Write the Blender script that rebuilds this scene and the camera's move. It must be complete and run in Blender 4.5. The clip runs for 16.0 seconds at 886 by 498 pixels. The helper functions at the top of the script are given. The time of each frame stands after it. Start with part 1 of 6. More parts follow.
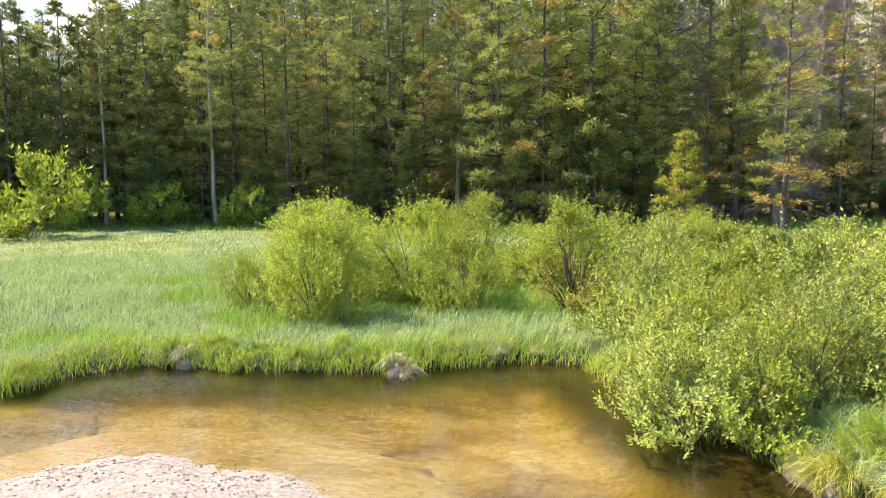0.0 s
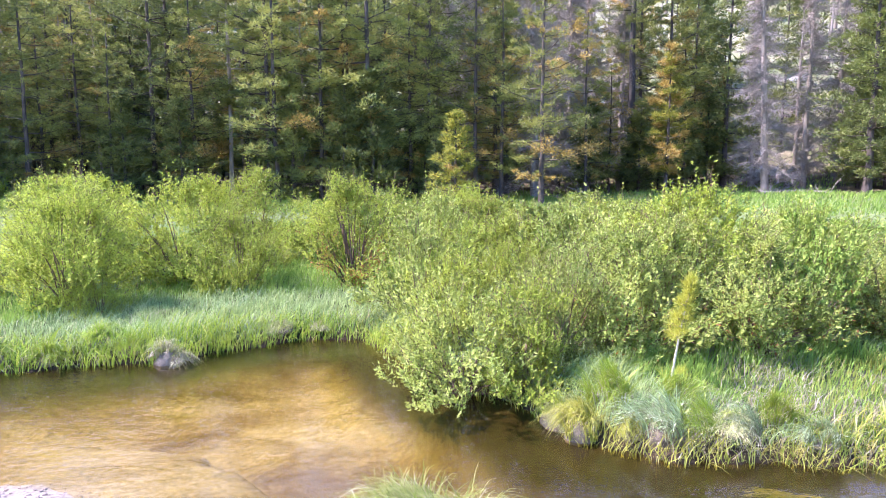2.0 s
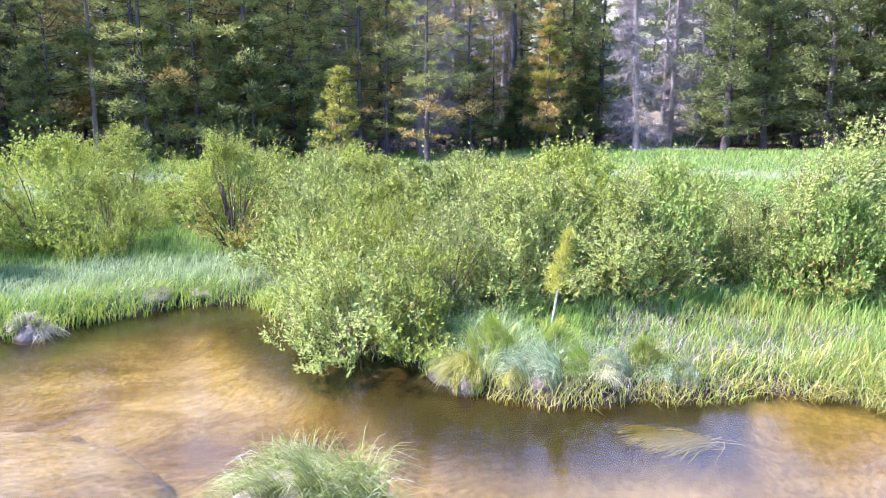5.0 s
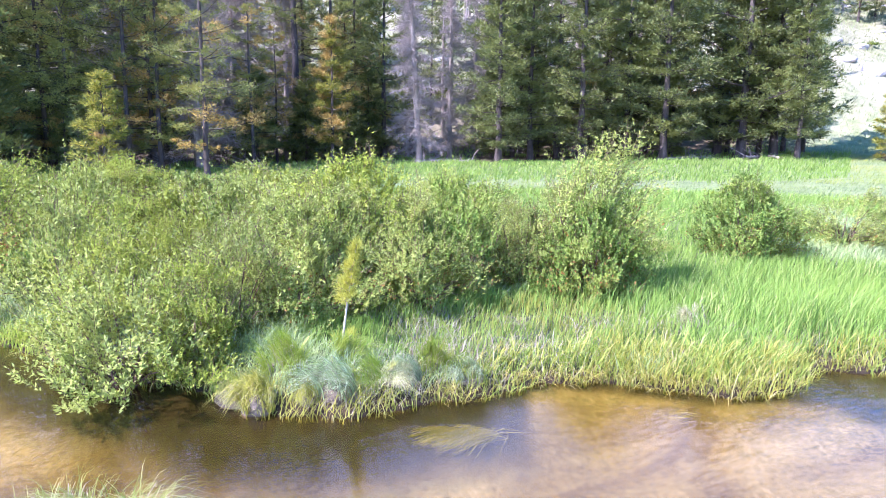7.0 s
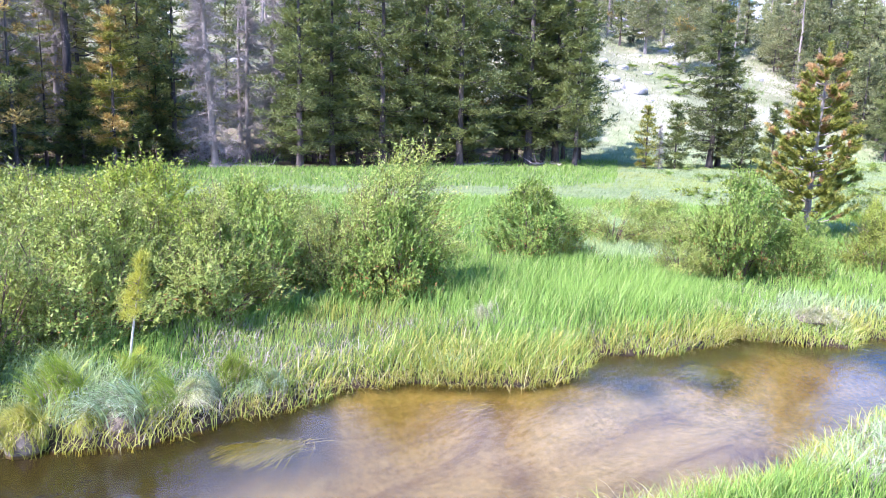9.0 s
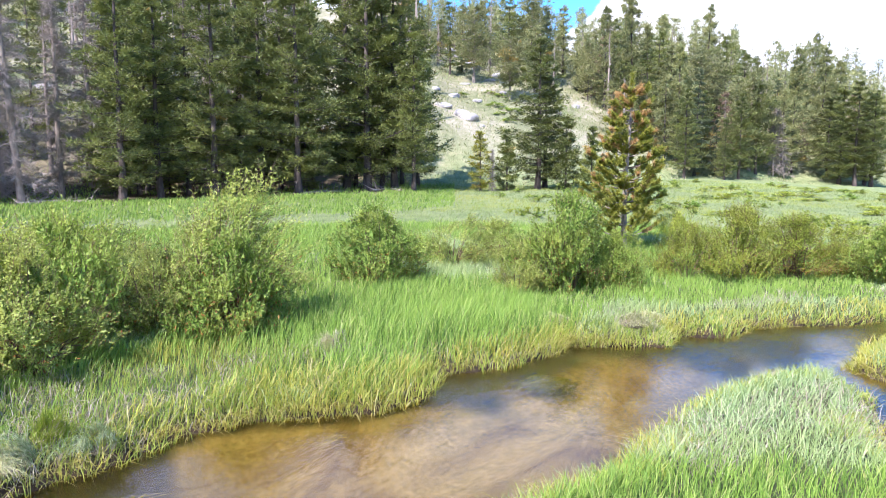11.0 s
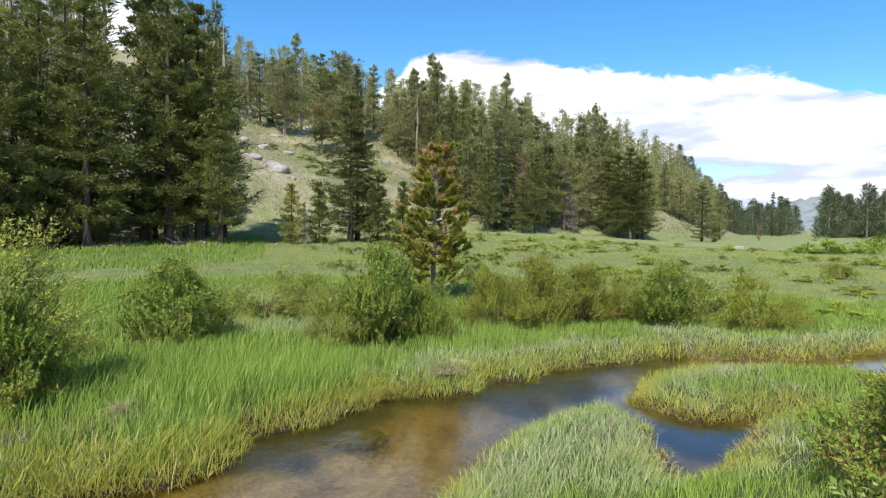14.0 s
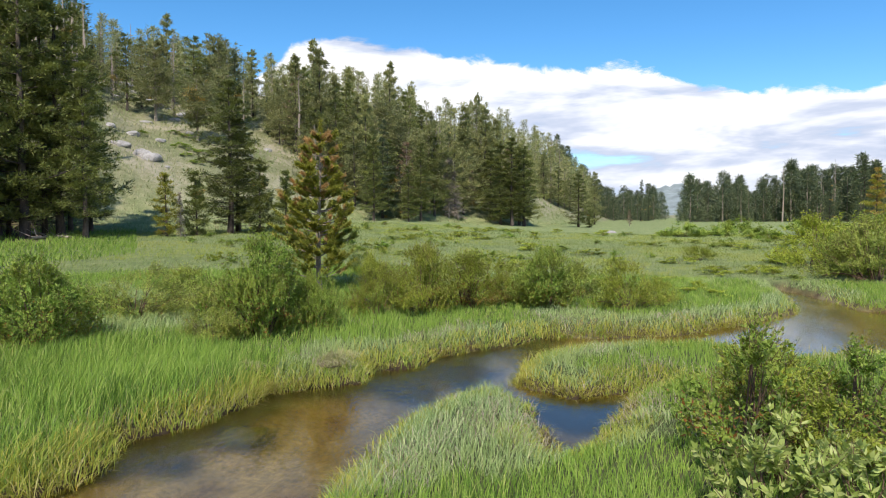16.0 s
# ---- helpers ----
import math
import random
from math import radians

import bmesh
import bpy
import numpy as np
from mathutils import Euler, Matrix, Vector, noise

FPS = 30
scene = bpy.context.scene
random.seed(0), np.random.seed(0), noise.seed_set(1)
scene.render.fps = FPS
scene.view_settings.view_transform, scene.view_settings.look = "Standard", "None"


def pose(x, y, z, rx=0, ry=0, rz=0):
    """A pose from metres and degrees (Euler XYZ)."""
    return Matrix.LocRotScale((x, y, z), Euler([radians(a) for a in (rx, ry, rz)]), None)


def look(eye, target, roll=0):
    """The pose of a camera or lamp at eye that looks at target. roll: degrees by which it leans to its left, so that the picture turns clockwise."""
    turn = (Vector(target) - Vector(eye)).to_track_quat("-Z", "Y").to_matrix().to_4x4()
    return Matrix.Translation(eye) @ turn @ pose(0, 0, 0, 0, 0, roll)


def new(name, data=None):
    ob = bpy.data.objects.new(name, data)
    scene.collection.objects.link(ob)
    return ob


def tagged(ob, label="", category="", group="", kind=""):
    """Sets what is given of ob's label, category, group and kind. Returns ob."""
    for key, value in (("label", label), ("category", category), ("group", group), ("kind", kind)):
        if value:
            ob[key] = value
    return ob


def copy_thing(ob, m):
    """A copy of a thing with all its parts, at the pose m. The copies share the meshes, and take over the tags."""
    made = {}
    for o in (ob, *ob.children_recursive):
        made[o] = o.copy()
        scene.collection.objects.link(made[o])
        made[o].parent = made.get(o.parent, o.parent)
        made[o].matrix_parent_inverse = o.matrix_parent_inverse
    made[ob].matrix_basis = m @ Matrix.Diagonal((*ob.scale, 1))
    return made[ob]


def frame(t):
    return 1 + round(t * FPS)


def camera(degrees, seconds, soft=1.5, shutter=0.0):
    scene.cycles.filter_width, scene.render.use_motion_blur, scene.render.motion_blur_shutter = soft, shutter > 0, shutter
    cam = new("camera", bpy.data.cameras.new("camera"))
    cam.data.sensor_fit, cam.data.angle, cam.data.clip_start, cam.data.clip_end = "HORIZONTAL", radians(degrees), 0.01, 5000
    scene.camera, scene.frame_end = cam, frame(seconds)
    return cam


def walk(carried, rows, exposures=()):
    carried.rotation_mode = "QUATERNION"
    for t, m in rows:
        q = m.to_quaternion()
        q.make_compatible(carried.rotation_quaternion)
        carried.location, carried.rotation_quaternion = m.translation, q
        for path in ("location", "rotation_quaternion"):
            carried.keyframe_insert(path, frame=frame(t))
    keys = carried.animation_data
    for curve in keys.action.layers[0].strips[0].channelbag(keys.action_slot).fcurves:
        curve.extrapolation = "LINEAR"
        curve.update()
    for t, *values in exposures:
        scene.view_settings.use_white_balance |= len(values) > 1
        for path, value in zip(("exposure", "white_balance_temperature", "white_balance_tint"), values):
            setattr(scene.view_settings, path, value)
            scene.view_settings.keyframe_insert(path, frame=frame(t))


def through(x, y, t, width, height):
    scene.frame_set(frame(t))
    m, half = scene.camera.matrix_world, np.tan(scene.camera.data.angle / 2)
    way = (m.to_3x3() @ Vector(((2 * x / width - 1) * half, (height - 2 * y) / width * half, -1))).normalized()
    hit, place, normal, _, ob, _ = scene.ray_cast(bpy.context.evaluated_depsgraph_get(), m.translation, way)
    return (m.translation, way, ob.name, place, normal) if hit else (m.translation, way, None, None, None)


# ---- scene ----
cam = camera(66.86, 16.0, soft=1.0)

# The camera turns on the spot, held a little ahead of the body.  Rows: seconds, yaw, pitch, roll.
EYE = 2.4
ARM = 0.13
TURNS = (
    (0.0, 11.00, -4.95, -0.60), (0.5, 5.27, -4.73, -0.39), (1.0, -0.29, -4.44, -0.13), (1.5, -3.16, -4.89, -0.43),
    (2.0, -7.56, -7.13, -0.19), (2.5, -10.62, -9.26, -0.44), (3.0, -13.06, -10.20, -0.32), (5.5, -20.47, -10.87, 0.36),
    (6.0, -26.23, -10.75, 1.39), (6.5, -30.57, -9.99, 0.83), (7.0, -35.11, -9.55, 0.55), (7.5, -39.80, -9.28, 0.36),
    (8.0, -41.74, -9.26, 0.19), (8.5, -46.08, -9.42, 0.60), (9.0, -51.75, -8.78, 1.42), (9.5, -55.10, -7.70, 1.10),
    (10.0, -58.62, -6.92, 0.64), (12.5, -73.34, -4.55, -0.07), (13.0, -76.29, -2.99, 0.00), (13.5, -79.08, -2.10, 0.24),
    (14.0, -80.83, -1.85, 0.37), (14.5, -84.06, -2.68, 0.28), (15.0, -85.93, -2.89, -0.65), (15.5, -88.28, -2.95, -0.58),
    (16.0, -90.48, -2.80, -0.39),
)


def held(yaw, pitch, roll):
    a, p = radians(yaw), radians(pitch)
    eye = Vector((-math.sin(a) * ARM, math.cos(a) * ARM, EYE))
    ahead = Vector((-math.sin(a) * math.cos(p), math.cos(a) * math.cos(p), math.sin(p)))
    return look(eye, eye + ahead, roll)


walk(cam, [(t, held(y, p, r)) for t, y, p, r in TURNS],
     exposures=[(0.0, 1.6, 6950, 17), (1.0, 1.72, 6250, 26), (1.5, 1.82, 5800, 31), (2.0, 1.86, 5550, 35), (3.0, 1.87, 5350, 38), (5.5, 1.86, 5150, 40), (9.0, 1.6, 5150, 35), (10.0, 1.43, 5400, 30),
                (12.5, 0.88, 5950, 21), (14.0, 0.32, 6400, 14), (16.0, 0.15, 6400, 14)])

# ---- light: high sun to the left, blue sky with fair-weather cloud ----
SUN_YAW, SUN_EL = 80.0, 50.0
world = bpy.data.worlds.new("sky")
scene.world = world
world.use_nodes = True
wn = world.node_tree.nodes
sky = wn.new("ShaderNodeTexSky")
sky.sky_type = "NISHITA"
sky.sun_disc = False
sky.sun_elevation = radians(SUN_EL)
sky.sun_rotation = radians(-SUN_YAW)
sky.altitude = 1800
sky.air_density = 1.0
sky.dust_density = 0.5
sky.ozone_density = 3.5
wn["Background"].inputs["Strength"].default_value = 0.15
clear = wn.new("ShaderNodeHueSaturation")
clear.inputs["Hue"].default_value = 0.492
clear.inputs["Saturation"].default_value = 1.25
clear.inputs["Value"].default_value = 1.12
world.node_tree.links.new(sky.outputs[0], clear.inputs["Color"])
world.node_tree.links.new(clear.outputs[0], wn["Background"].inputs["Color"])
sun = new("sun", bpy.data.lights.new("sun", "SUN"))
sun.data.energy = 4.6
sun.data.angle = radians(0.6)
sun.data.color = (1.0, 0.93, 0.82)
_a, _e = radians(SUN_YAW), radians(SUN_EL)
_dir = Vector((-math.sin(_a) * math.cos(_e), math.cos(_a) * math.cos(_e), math.sin(_e)))
sun.matrix_world = look(_dir * 300, (0, 0, 0))

# ---- small helpers ----
rng = np.random.default_rng(7)


def lerp(a, b, u):
    return a + (b - a) * u


def smooth(a, b, v):
    u = np.clip((v - a) / (b - a), 0, 1)
    return u * u * (3 - 2 * u)


def tri_mesh(name, verts, tris, material=None, soft=False):
    """A mesh from arrays of vertices (n, 3) and triangles (m, 3)."""
    me = bpy.data.meshes.new(name)
    verts = np.ascontiguousarray(verts, dtype=np.float32)
    tris = np.ascontiguousarray(tris, dtype=np.int32)
    me.vertices.add(len(verts))
    me.vertices.foreach_set("co", verts.ravel())
    me.loops.add(tris.size)
    me.loops.foreach_set("vertex_index", tris.ravel())
    me.polygons.add(len(tris))
    me.polygons.foreach_set("loop_start", np.arange(0, tris.size, 3, dtype=np.int32))
    if soft:
        me.polygons.foreach_set("use_smooth", np.ones(len(tris), dtype=bool))
    me.update(calc_edges=True)
    if material:
        me.materials.append(material)
    return me


def part(name, verts, tris, material, parent=None, label="", soft=False, kind=""):
    ob = new(name, tri_mesh(name, verts, tris, material, soft))
    ob.parent = parent
    tagged(ob, kind=kind)
    if label:
        tagged(ob, label=label)
    return ob


class Bag:
    """Gathers pieces of geometry as arrays."""

    def __init__(self):
        self.v, self.f, self.n = [], [], 0

    def add(self, verts, tris):
        self.v.append(np.asarray(verts, float))
        self.f.append(np.asarray(tris, int) + self.n)
        self.n += len(verts)

    def arrays(self):
        return np.concatenate(self.v), np.concatenate(self.f)


def tube(bag, path, radii, sides=5):
    """A tapered limb along a path."""
    path = np.asarray(path, float)
    n = len(path)
    ahead = np.gradient(path, axis=0)
    ahead /= np.linalg.norm(ahead, axis=1)[:, None] + 1e-9
    ref = np.array([0.0, 0, 1]) if abs(ahead[0][2]) < 0.8 else np.array([1.0, 0, 0])
    s = np.cross(ahead, ref)
    s /= np.linalg.norm(s, axis=1)[:, None] + 1e-9
    u = np.cross(s, ahead)
    ang = np.arange(sides) * 2 * np.pi / sides
    ring = (np.cos(ang)[None, :, None] * s[:, None] + np.sin(ang)[None, :, None] * u[:, None]) * np.asarray(radii)[:, None, None]
    verts = (path[:, None] + ring).reshape(-1, 3)
    i, j = np.meshgrid(np.arange(n - 1), np.arange(sides), indexing="ij")
    a, b = (i * sides + j).ravel(), (i * sides + (j + 1) % sides).ravel()
    bag.add(verts, np.concatenate([np.stack([a, b, b + sides], 1), np.stack([a, b + sides, a + sides], 1)]))


def blades(base, height, heading, lean, width, segs=2, curl=None, facing=None, droop=0.45):
    """Grass blades, each its own island, bowed towards its heading."""
    base = np.asarray(base, float)
    n = len(base)
    curl = np.full(n, 2.0) if curl is None else curl
    facing = rng.uniform(0, np.pi, n) if facing is None else facing
    side = np.stack([np.cos(facing), np.sin(facing), np.zeros(n)], 1)
    way = np.stack([np.cos(heading), np.sin(heading), np.zeros(n)], 1)
    rows = []
    for k in range(segs + 1):
        u = k / segs
        out = height * lean * u ** curl
        up = height * (u - droop * np.clip(lean, 0, 1.6) * u ** 3)
        c = base + way * out[:, None] + np.array([0, 0, 1.0]) * up[:, None]
        if k == segs:
            rows.append(c[:, None])
        else:
            w = (width * (1 - 0.55 * u) * 0.5)[:, None]
            rows.append(np.stack([c - side * w, c + side * w], 1))
    verts = np.concatenate(rows, 1)
    m = verts.shape[1]
    tris = []
    for k in range(segs - 1):
        a = 2 * k
        tris += [(a, a + 1, a + 3), (a, a + 3, a + 2)]
    tris.append((2 * segs - 2, 2 * segs - 1, 2 * segs))
    f = (np.arange(n) * m)[:, None, None] + np.array(tris)[None]
    return verts.reshape(-1, 3), f.reshape(-1, 3)


# ---- materials ----
def material(name):
    m = bpy.data.materials.new(name)
    m.use_nodes = True
    m.node_tree.nodes.clear()
    return m, m.node_tree.nodes, m.node_tree.links


def ramp(nodes, stops):
    r = nodes.new("ShaderNodeValToRGB")
    while len(r.color_ramp.elements) < len(stops):
        r.color_ramp.elements.new(0.5)
    for e, (p, c) in zip(r.color_ramp.elements, stops):
        e.position, e.color = p, (*c, 1)
    return r


def noise_at(nodes, links, scale, detail=4.0, rough=0.6, warp=0.0, stretch=None):
    g = nodes.new("ShaderNodeNewGeometry")
    t = nodes.new("ShaderNodeTexNoise")
    t.inputs["Scale"].default_value = scale
    t.inputs["Detail"].default_value = detail
    t.inputs["Roughness"].default_value = rough
    t.inputs["Distortion"].default_value = warp
    if stretch:
        mp = nodes.new("ShaderNodeMapping")
        mp.inputs["Scale"].default_value = stretch
        links.new(g.outputs["Position"], mp.inputs["Vector"])
        links.new(mp.outputs[0], t.inputs["Vector"])
    else:
        links.new(g.outputs["Position"], t.inputs["Vector"])
    return t


def mixed(nodes, links, a, b, fac, mode="MIX"):
    m = nodes.new("ShaderNodeMix")
    m.data_type = "RGBA"
    m.blend_type = mode
    for socket, v in ((m.inputs[0], fac), (m.inputs[6], a), (m.inputs[7], b)):
        if isinstance(v, bpy.types.NodeSocket):
            links.new(v, socket)
        elif isinstance(v, tuple):
            socket.default_value = (*v, 1)
        else:
            socket.default_value = v
    return m.outputs[2]


def leafy(name, stops, patch=None, patch_scale=0.35, through=0.35, gloss=0.25, rough=0.5):
    """Leaves, needles and blades: a colour for each island, patches by place, light passing through."""
    m, n, l = material(name)
    g = n.new("ShaderNodeNewGeometry")
    r = ramp(n, stops)
    l.new(g.outputs["Random Per Island"], r.inputs[0])
    col = r.outputs[0]
    if patch:
        t = noise_at(n, l, patch_scale, 3.0, 0.6)
        k = ramp(n, ((0.42, (0, 0, 0)), (0.62, (1, 1, 1))))
        l.new(t.outputs[0], k.inputs[0])
        f = n.new("ShaderNodeMath")
        f.operation = "MULTIPLY"
        f.inputs[1].default_value = 0.75
        l.new(k.outputs[0], f.inputs[0])
        col = mixed(n, l, col, patch, f.outputs[0])
    ob = n.new("ShaderNodeObjectInfo")
    hs = n.new("ShaderNodeHueSaturation")
    v = n.new("ShaderNodeMapRange")
    v.inputs["To Min"].default_value, v.inputs["To Max"].default_value = 0.8, 1.2
    l.new(ob.outputs["Random"], v.inputs["Value"])
    l.new(v.outputs[0], hs.inputs["Value"])
    l.new(col, hs.inputs["Color"])
    p = n.new("ShaderNodeBsdfPrincipled")
    p.inputs["Roughness"].default_value = rough
    p.inputs["Specular IOR Level"].default_value = gloss
    l.new(hs.outputs[0], p.inputs["Base Color"])
    t = n.new("ShaderNodeBsdfTranslucent")
    l.new(hs.outputs[0], t.inputs["Color"])
    mx = n.new("ShaderNodeMixShader")
    mx.inputs[0].default_value = through
    l.new(p.outputs[0], mx.inputs[1])
    l.new(t.outputs[0], mx.inputs[2])
    o = n.new("ShaderNodeOutputMaterial")
    l.new(mx.outputs[0], o.inputs[0])
    return m


def rugged(name, stops, scale, fine, bump=0.5, rough=0.9, stretch=None, depth=0.02):
    """Bark, rock, sand: colour at two scales with relief."""
    m, n, l = material(name)
    a = noise_at(n, l, scale, 5.0, 0.6, 0.3, stretch)
    b = noise_at(n, l, fine, 6.0, 0.7, 0.0, stretch)
    r = ramp(n, stops)
    l.new(a.outputs[0], r.inputs[0])
    k = ramp(n, ((0.3, (0.62, 0.62, 0.62)), (0.7, (1.25, 1.25, 1.25))))
    l.new(b.outputs[0], k.inputs[0])
    col = mixed(n, l, r.outputs[0], k.outputs[0], 1.0, "MULTIPLY")
    p = n.new("ShaderNodeBsdfPrincipled")
    p.inputs["Roughness"].default_value = rough
    p.inputs["Specular IOR Level"].default_value = 0.2
    l.new(col, p.inputs["Base Color"])
    bp = n.new("ShaderNodeBump")
    bp.inputs["Strength"].default_value = bump
    bp.inputs["Distance"].default_value = depth
    l.new(b.outputs[0], bp.inputs["Height"])
    l.new(bp.outputs[0], p.inputs["Normal"])
    o = n.new("ShaderNodeOutputMaterial")
    l.new(p.outputs[0], o.inputs[0])
    return m


M_BARK = rugged("pine_bark", ((0.3, (0.055, 0.045, 0.038)), (0.7, (0.15, 0.12, 0.10))), 3.0, 14.0, 0.8, stretch=(1, 1, 0.25))
M_BARK_DARK = rugged("dark_bark", ((0.3, (0.035, 0.03, 0.028)), (0.7, (0.10, 0.085, 0.075))), 3.0, 14.0, 0.8, stretch=(1, 1, 0.25))
M_BARK_GREY = rugged("weathered_wood", ((0.3, (0.23, 0.185, 0.145)), (0.7, (0.44, 0.37, 0.30))), 3.0, 16.0, 0.6, stretch=(1, 1, 0.2))
M_TWIG = rugged("willow_stem", ((0.3, (0.10, 0.065, 0.045)), (0.7, (0.24, 0.15, 0.10))), 4.0, 30.0, 0.4)
M_STEM = rugged("pale_stem", ((0.3, (0.46, 0.40, 0.30)), (0.7, (0.66, 0.60, 0.48))), 8.0, 40.0, 0.3)
M_TWIG_GREY = rugged("dead_twig", ((0.3, (0.28, 0.235, 0.195)), (0.7, (0.46, 0.395, 0.335))), 4.0, 30.0, 0.4)
M_ROCK = rugged("granite", ((0.3, (0.30, 0.28, 0.255)), (0.7, (0.52, 0.49, 0.45))), 1.2, 12.0, 0.7)

M_NEEDLE = leafy("pine_needles", ((0.0, (0.15, 0.18, 0.045)), (0.5, (0.28, 0.31, 0.08)), (1.0, (0.42, 0.42, 0.11))), (0.44, 0.42, 0.10), 0.5, 0.28)
# dark olive needles, also used where forest shade is put into the colour
M_NEEDLE_DARK = leafy("dark_needles", ((0.0, (0.085, 0.11, 0.035)), (0.5, (0.145, 0.175, 0.052)), (1.0, (0.24, 0.26, 0.075))), (0.25, 0.27, 0.065), 0.5, 0.22)
# needles lightened and greyed for the haze over the hill
M_NEEDLE_HILL = leafy("hazed_hill_needles", ((0.0, (0.15, 0.185, 0.075)), (0.5, (0.28, 0.305, 0.12)), (1.0, (0.45, 0.43, 0.19))), (0.37, 0.37, 0.15), 0.3, 0.38)
M_NEEDLE_BLUE = leafy("spruce_needles", ((0.0, (0.075, 0.10, 0.06)), (0.6, (0.14, 0.18, 0.09)), (1.0, (0.24, 0.26, 0.12))), None, 0.3, 0.25)
M_NEEDLE_RED = leafy("reddish_dead_needles", ((0.0, (0.20, 0.13, 0.085)), (1.0, (0.38, 0.26, 0.17))), None, 0.3, 0.3)
M_NEEDLE_YOUNG = leafy("young_needles", ((0.0, (0.20, 0.22, 0.035)), (0.6, (0.36, 0.36, 0.055)), (1.0, (0.54, 0.47, 0.08))), None, 0.3, 0.4)
M_NEEDLE_OLIVE = leafy("olive_needles", ((0.0, (0.22, 0.25, 0.04)), (0.6, (0.40, 0.41, 0.065)), (1.0, (0.58, 0.53, 0.11))), None, 0.3, 0.5)
M_NEEDLE_BROWN = leafy("dead_needles", ((0.0, (0.28, 0.18, 0.05)), (0.5, (0.45, 0.31, 0.08)), (1.0, (0.58, 0.45, 0.13))), None, 0.3, 0.35)
M_LEAF = leafy("willow_leaves", ((0.0, (0.16, 0.21, 0.02)), (0.35, (0.28, 0.35, 0.034)), (0.8, (0.385, 0.44, 0.055)), (1.0, (0.47, 0.49, 0.10))), (0.385, 0.43, 0.05), 1.3, 0.36, 0.15, 0.6)
M_LEAF_SILVER = leafy("silver_willow_leaves", ((0.0, (0.13, 0.18, 0.026)), (0.4, (0.25, 0.32, 0.04)), (0.8, (0.34, 0.40, 0.08)), (1.0, (0.44, 0.47, 0.15))), (0.40, 0.43, 0.085), 1.3, 0.3, 0.2, 0.55)
M_LEAF_DEEP = leafy("deep_willow_leaves", ((0.0, (0.085, 0.15, 0.018)), (0.5, (0.20, 0.32, 0.038)), (1.0, (0.38, 0.47, 0.10))), (0.36, 0.41, 0.07), 1.3, 0.34, 0.2, 0.55)
M_LEAF_GOLD = leafy("golden_willow_leaves", ((0.0, (0.15, 0.19, 0.02)), (0.5, (0.27, 0.33, 0.036)), (1.0, (0.42, 0.45, 0.09))), (0.33, 0.36, 0.045), 1.3, 0.36, 0.15, 0.6)
M_LEAF_PALE = leafy("pale_broad_leaves", ((0.0, (0.24, 0.31, 0.06)), (0.5, (0.36, 0.43, 0.11)), (1.0, (0.50, 0.53, 0.20))), None, 1.3, 0.4, 0.25, 0.5)
M_LEAF_RED = leafy("rusty_leaves", ((0.0, (0.26, 0.11, 0.03)), (1.0, (0.45, 0.20, 0.05))), None, 0.8, 0.3)
M_GRASS = leafy("meadow_grass", ((0.0, (0.075, 0.14, 0.024)), (0.4, (0.18, 0.305, 0.046)), (0.8, (0.32, 0.45, 0.075)), (1.0, (0.50, 0.50, 0.18))), (0.29, 0.43, 0.07), 0.9, 0.34, 0.15)
M_GRASS_BLUE = leafy("blue_sedge", ((0.0, (0.12, 0.18, 0.06)), (0.4, (0.24, 0.335, 0.12)), (0.8, (0.37, 0.46, 0.20)), (1.0, (0.54, 0.54, 0.30))), (0.33, 0.40, 0.125), 1.0, 0.3, 0.12)
M_GRASS_SILVER = leafy("silver_sedge", ((0.0, (0.15, 0.22, 0.07)), (0.4, (0.32, 0.42, 0.17)), (0.8, (0.52, 0.60, 0.34)), (1.0, (0.68, 0.68, 0.48))), None, 1.0, 0.3, 0.35, 0.35)
M_GRASS_TUFT = leafy("tussock_sedge", ((0.0, (0.20, 0.27, 0.045)), (0.5, (0.36, 0.42, 0.085)), (0.85, (0.52, 0.52, 0.17)), (1.0, (0.66, 0.62, 0.34))), None, 1.0, 0.34, 0.2)
M_GRASS_BANK = leafy("bank_sedge", ((0.0, (0.16, 0.25, 0.032)), (0.5, (0.29, 0.38, 0.05)), (0.85, (0.43, 0.45, 0.085)), (1.0, (0.56, 0.48, 0.22))), (0.42, 0.39, 0.06), 0.6, 0.36, 0.3)
M_GRASS_YELLOW = leafy("yellow_sedge", ((0.0, (0.30, 0.32, 0.04)), (0.6, (0.46, 0.44, 0.06)), (1.0, (0.58, 0.52, 0.18))), None, 0.6, 0.35)
M_SAPLING = leafy("sapling_needles", ((0.0, (0.33, 0.34, 0.04)), (1.0, (0.56, 0.53, 0.09))), None, 0.6, 0.45)
M_TIP = leafy("orange_tips", ((0.0, (0.50, 0.30, 0.10)), (1.0, (0.78, 0.54, 0.24))), None, 0.3, 0.4)
M_GRASS_FAR = leafy("wide_meadow_grass", ((0.0, (0.17, 0.24, 0.05)), (0.5, (0.25, 0.31, 0.07)), (1.0, (0.36, 0.37, 0.11))), (0.33, 0.34, 0.08), 0.16, 0.22, 0.05, 0.8)
M_SEDGE_FAR = leafy("wide_meadow_sedge", ((0.0, (0.17, 0.24, 0.08)), (0.5, (0.25, 0.32, 0.12)), (1.0, (0.36, 0.39, 0.18))), (0.28, 0.33, 0.09), 0.20, 0.22, 0.05, 0.8)
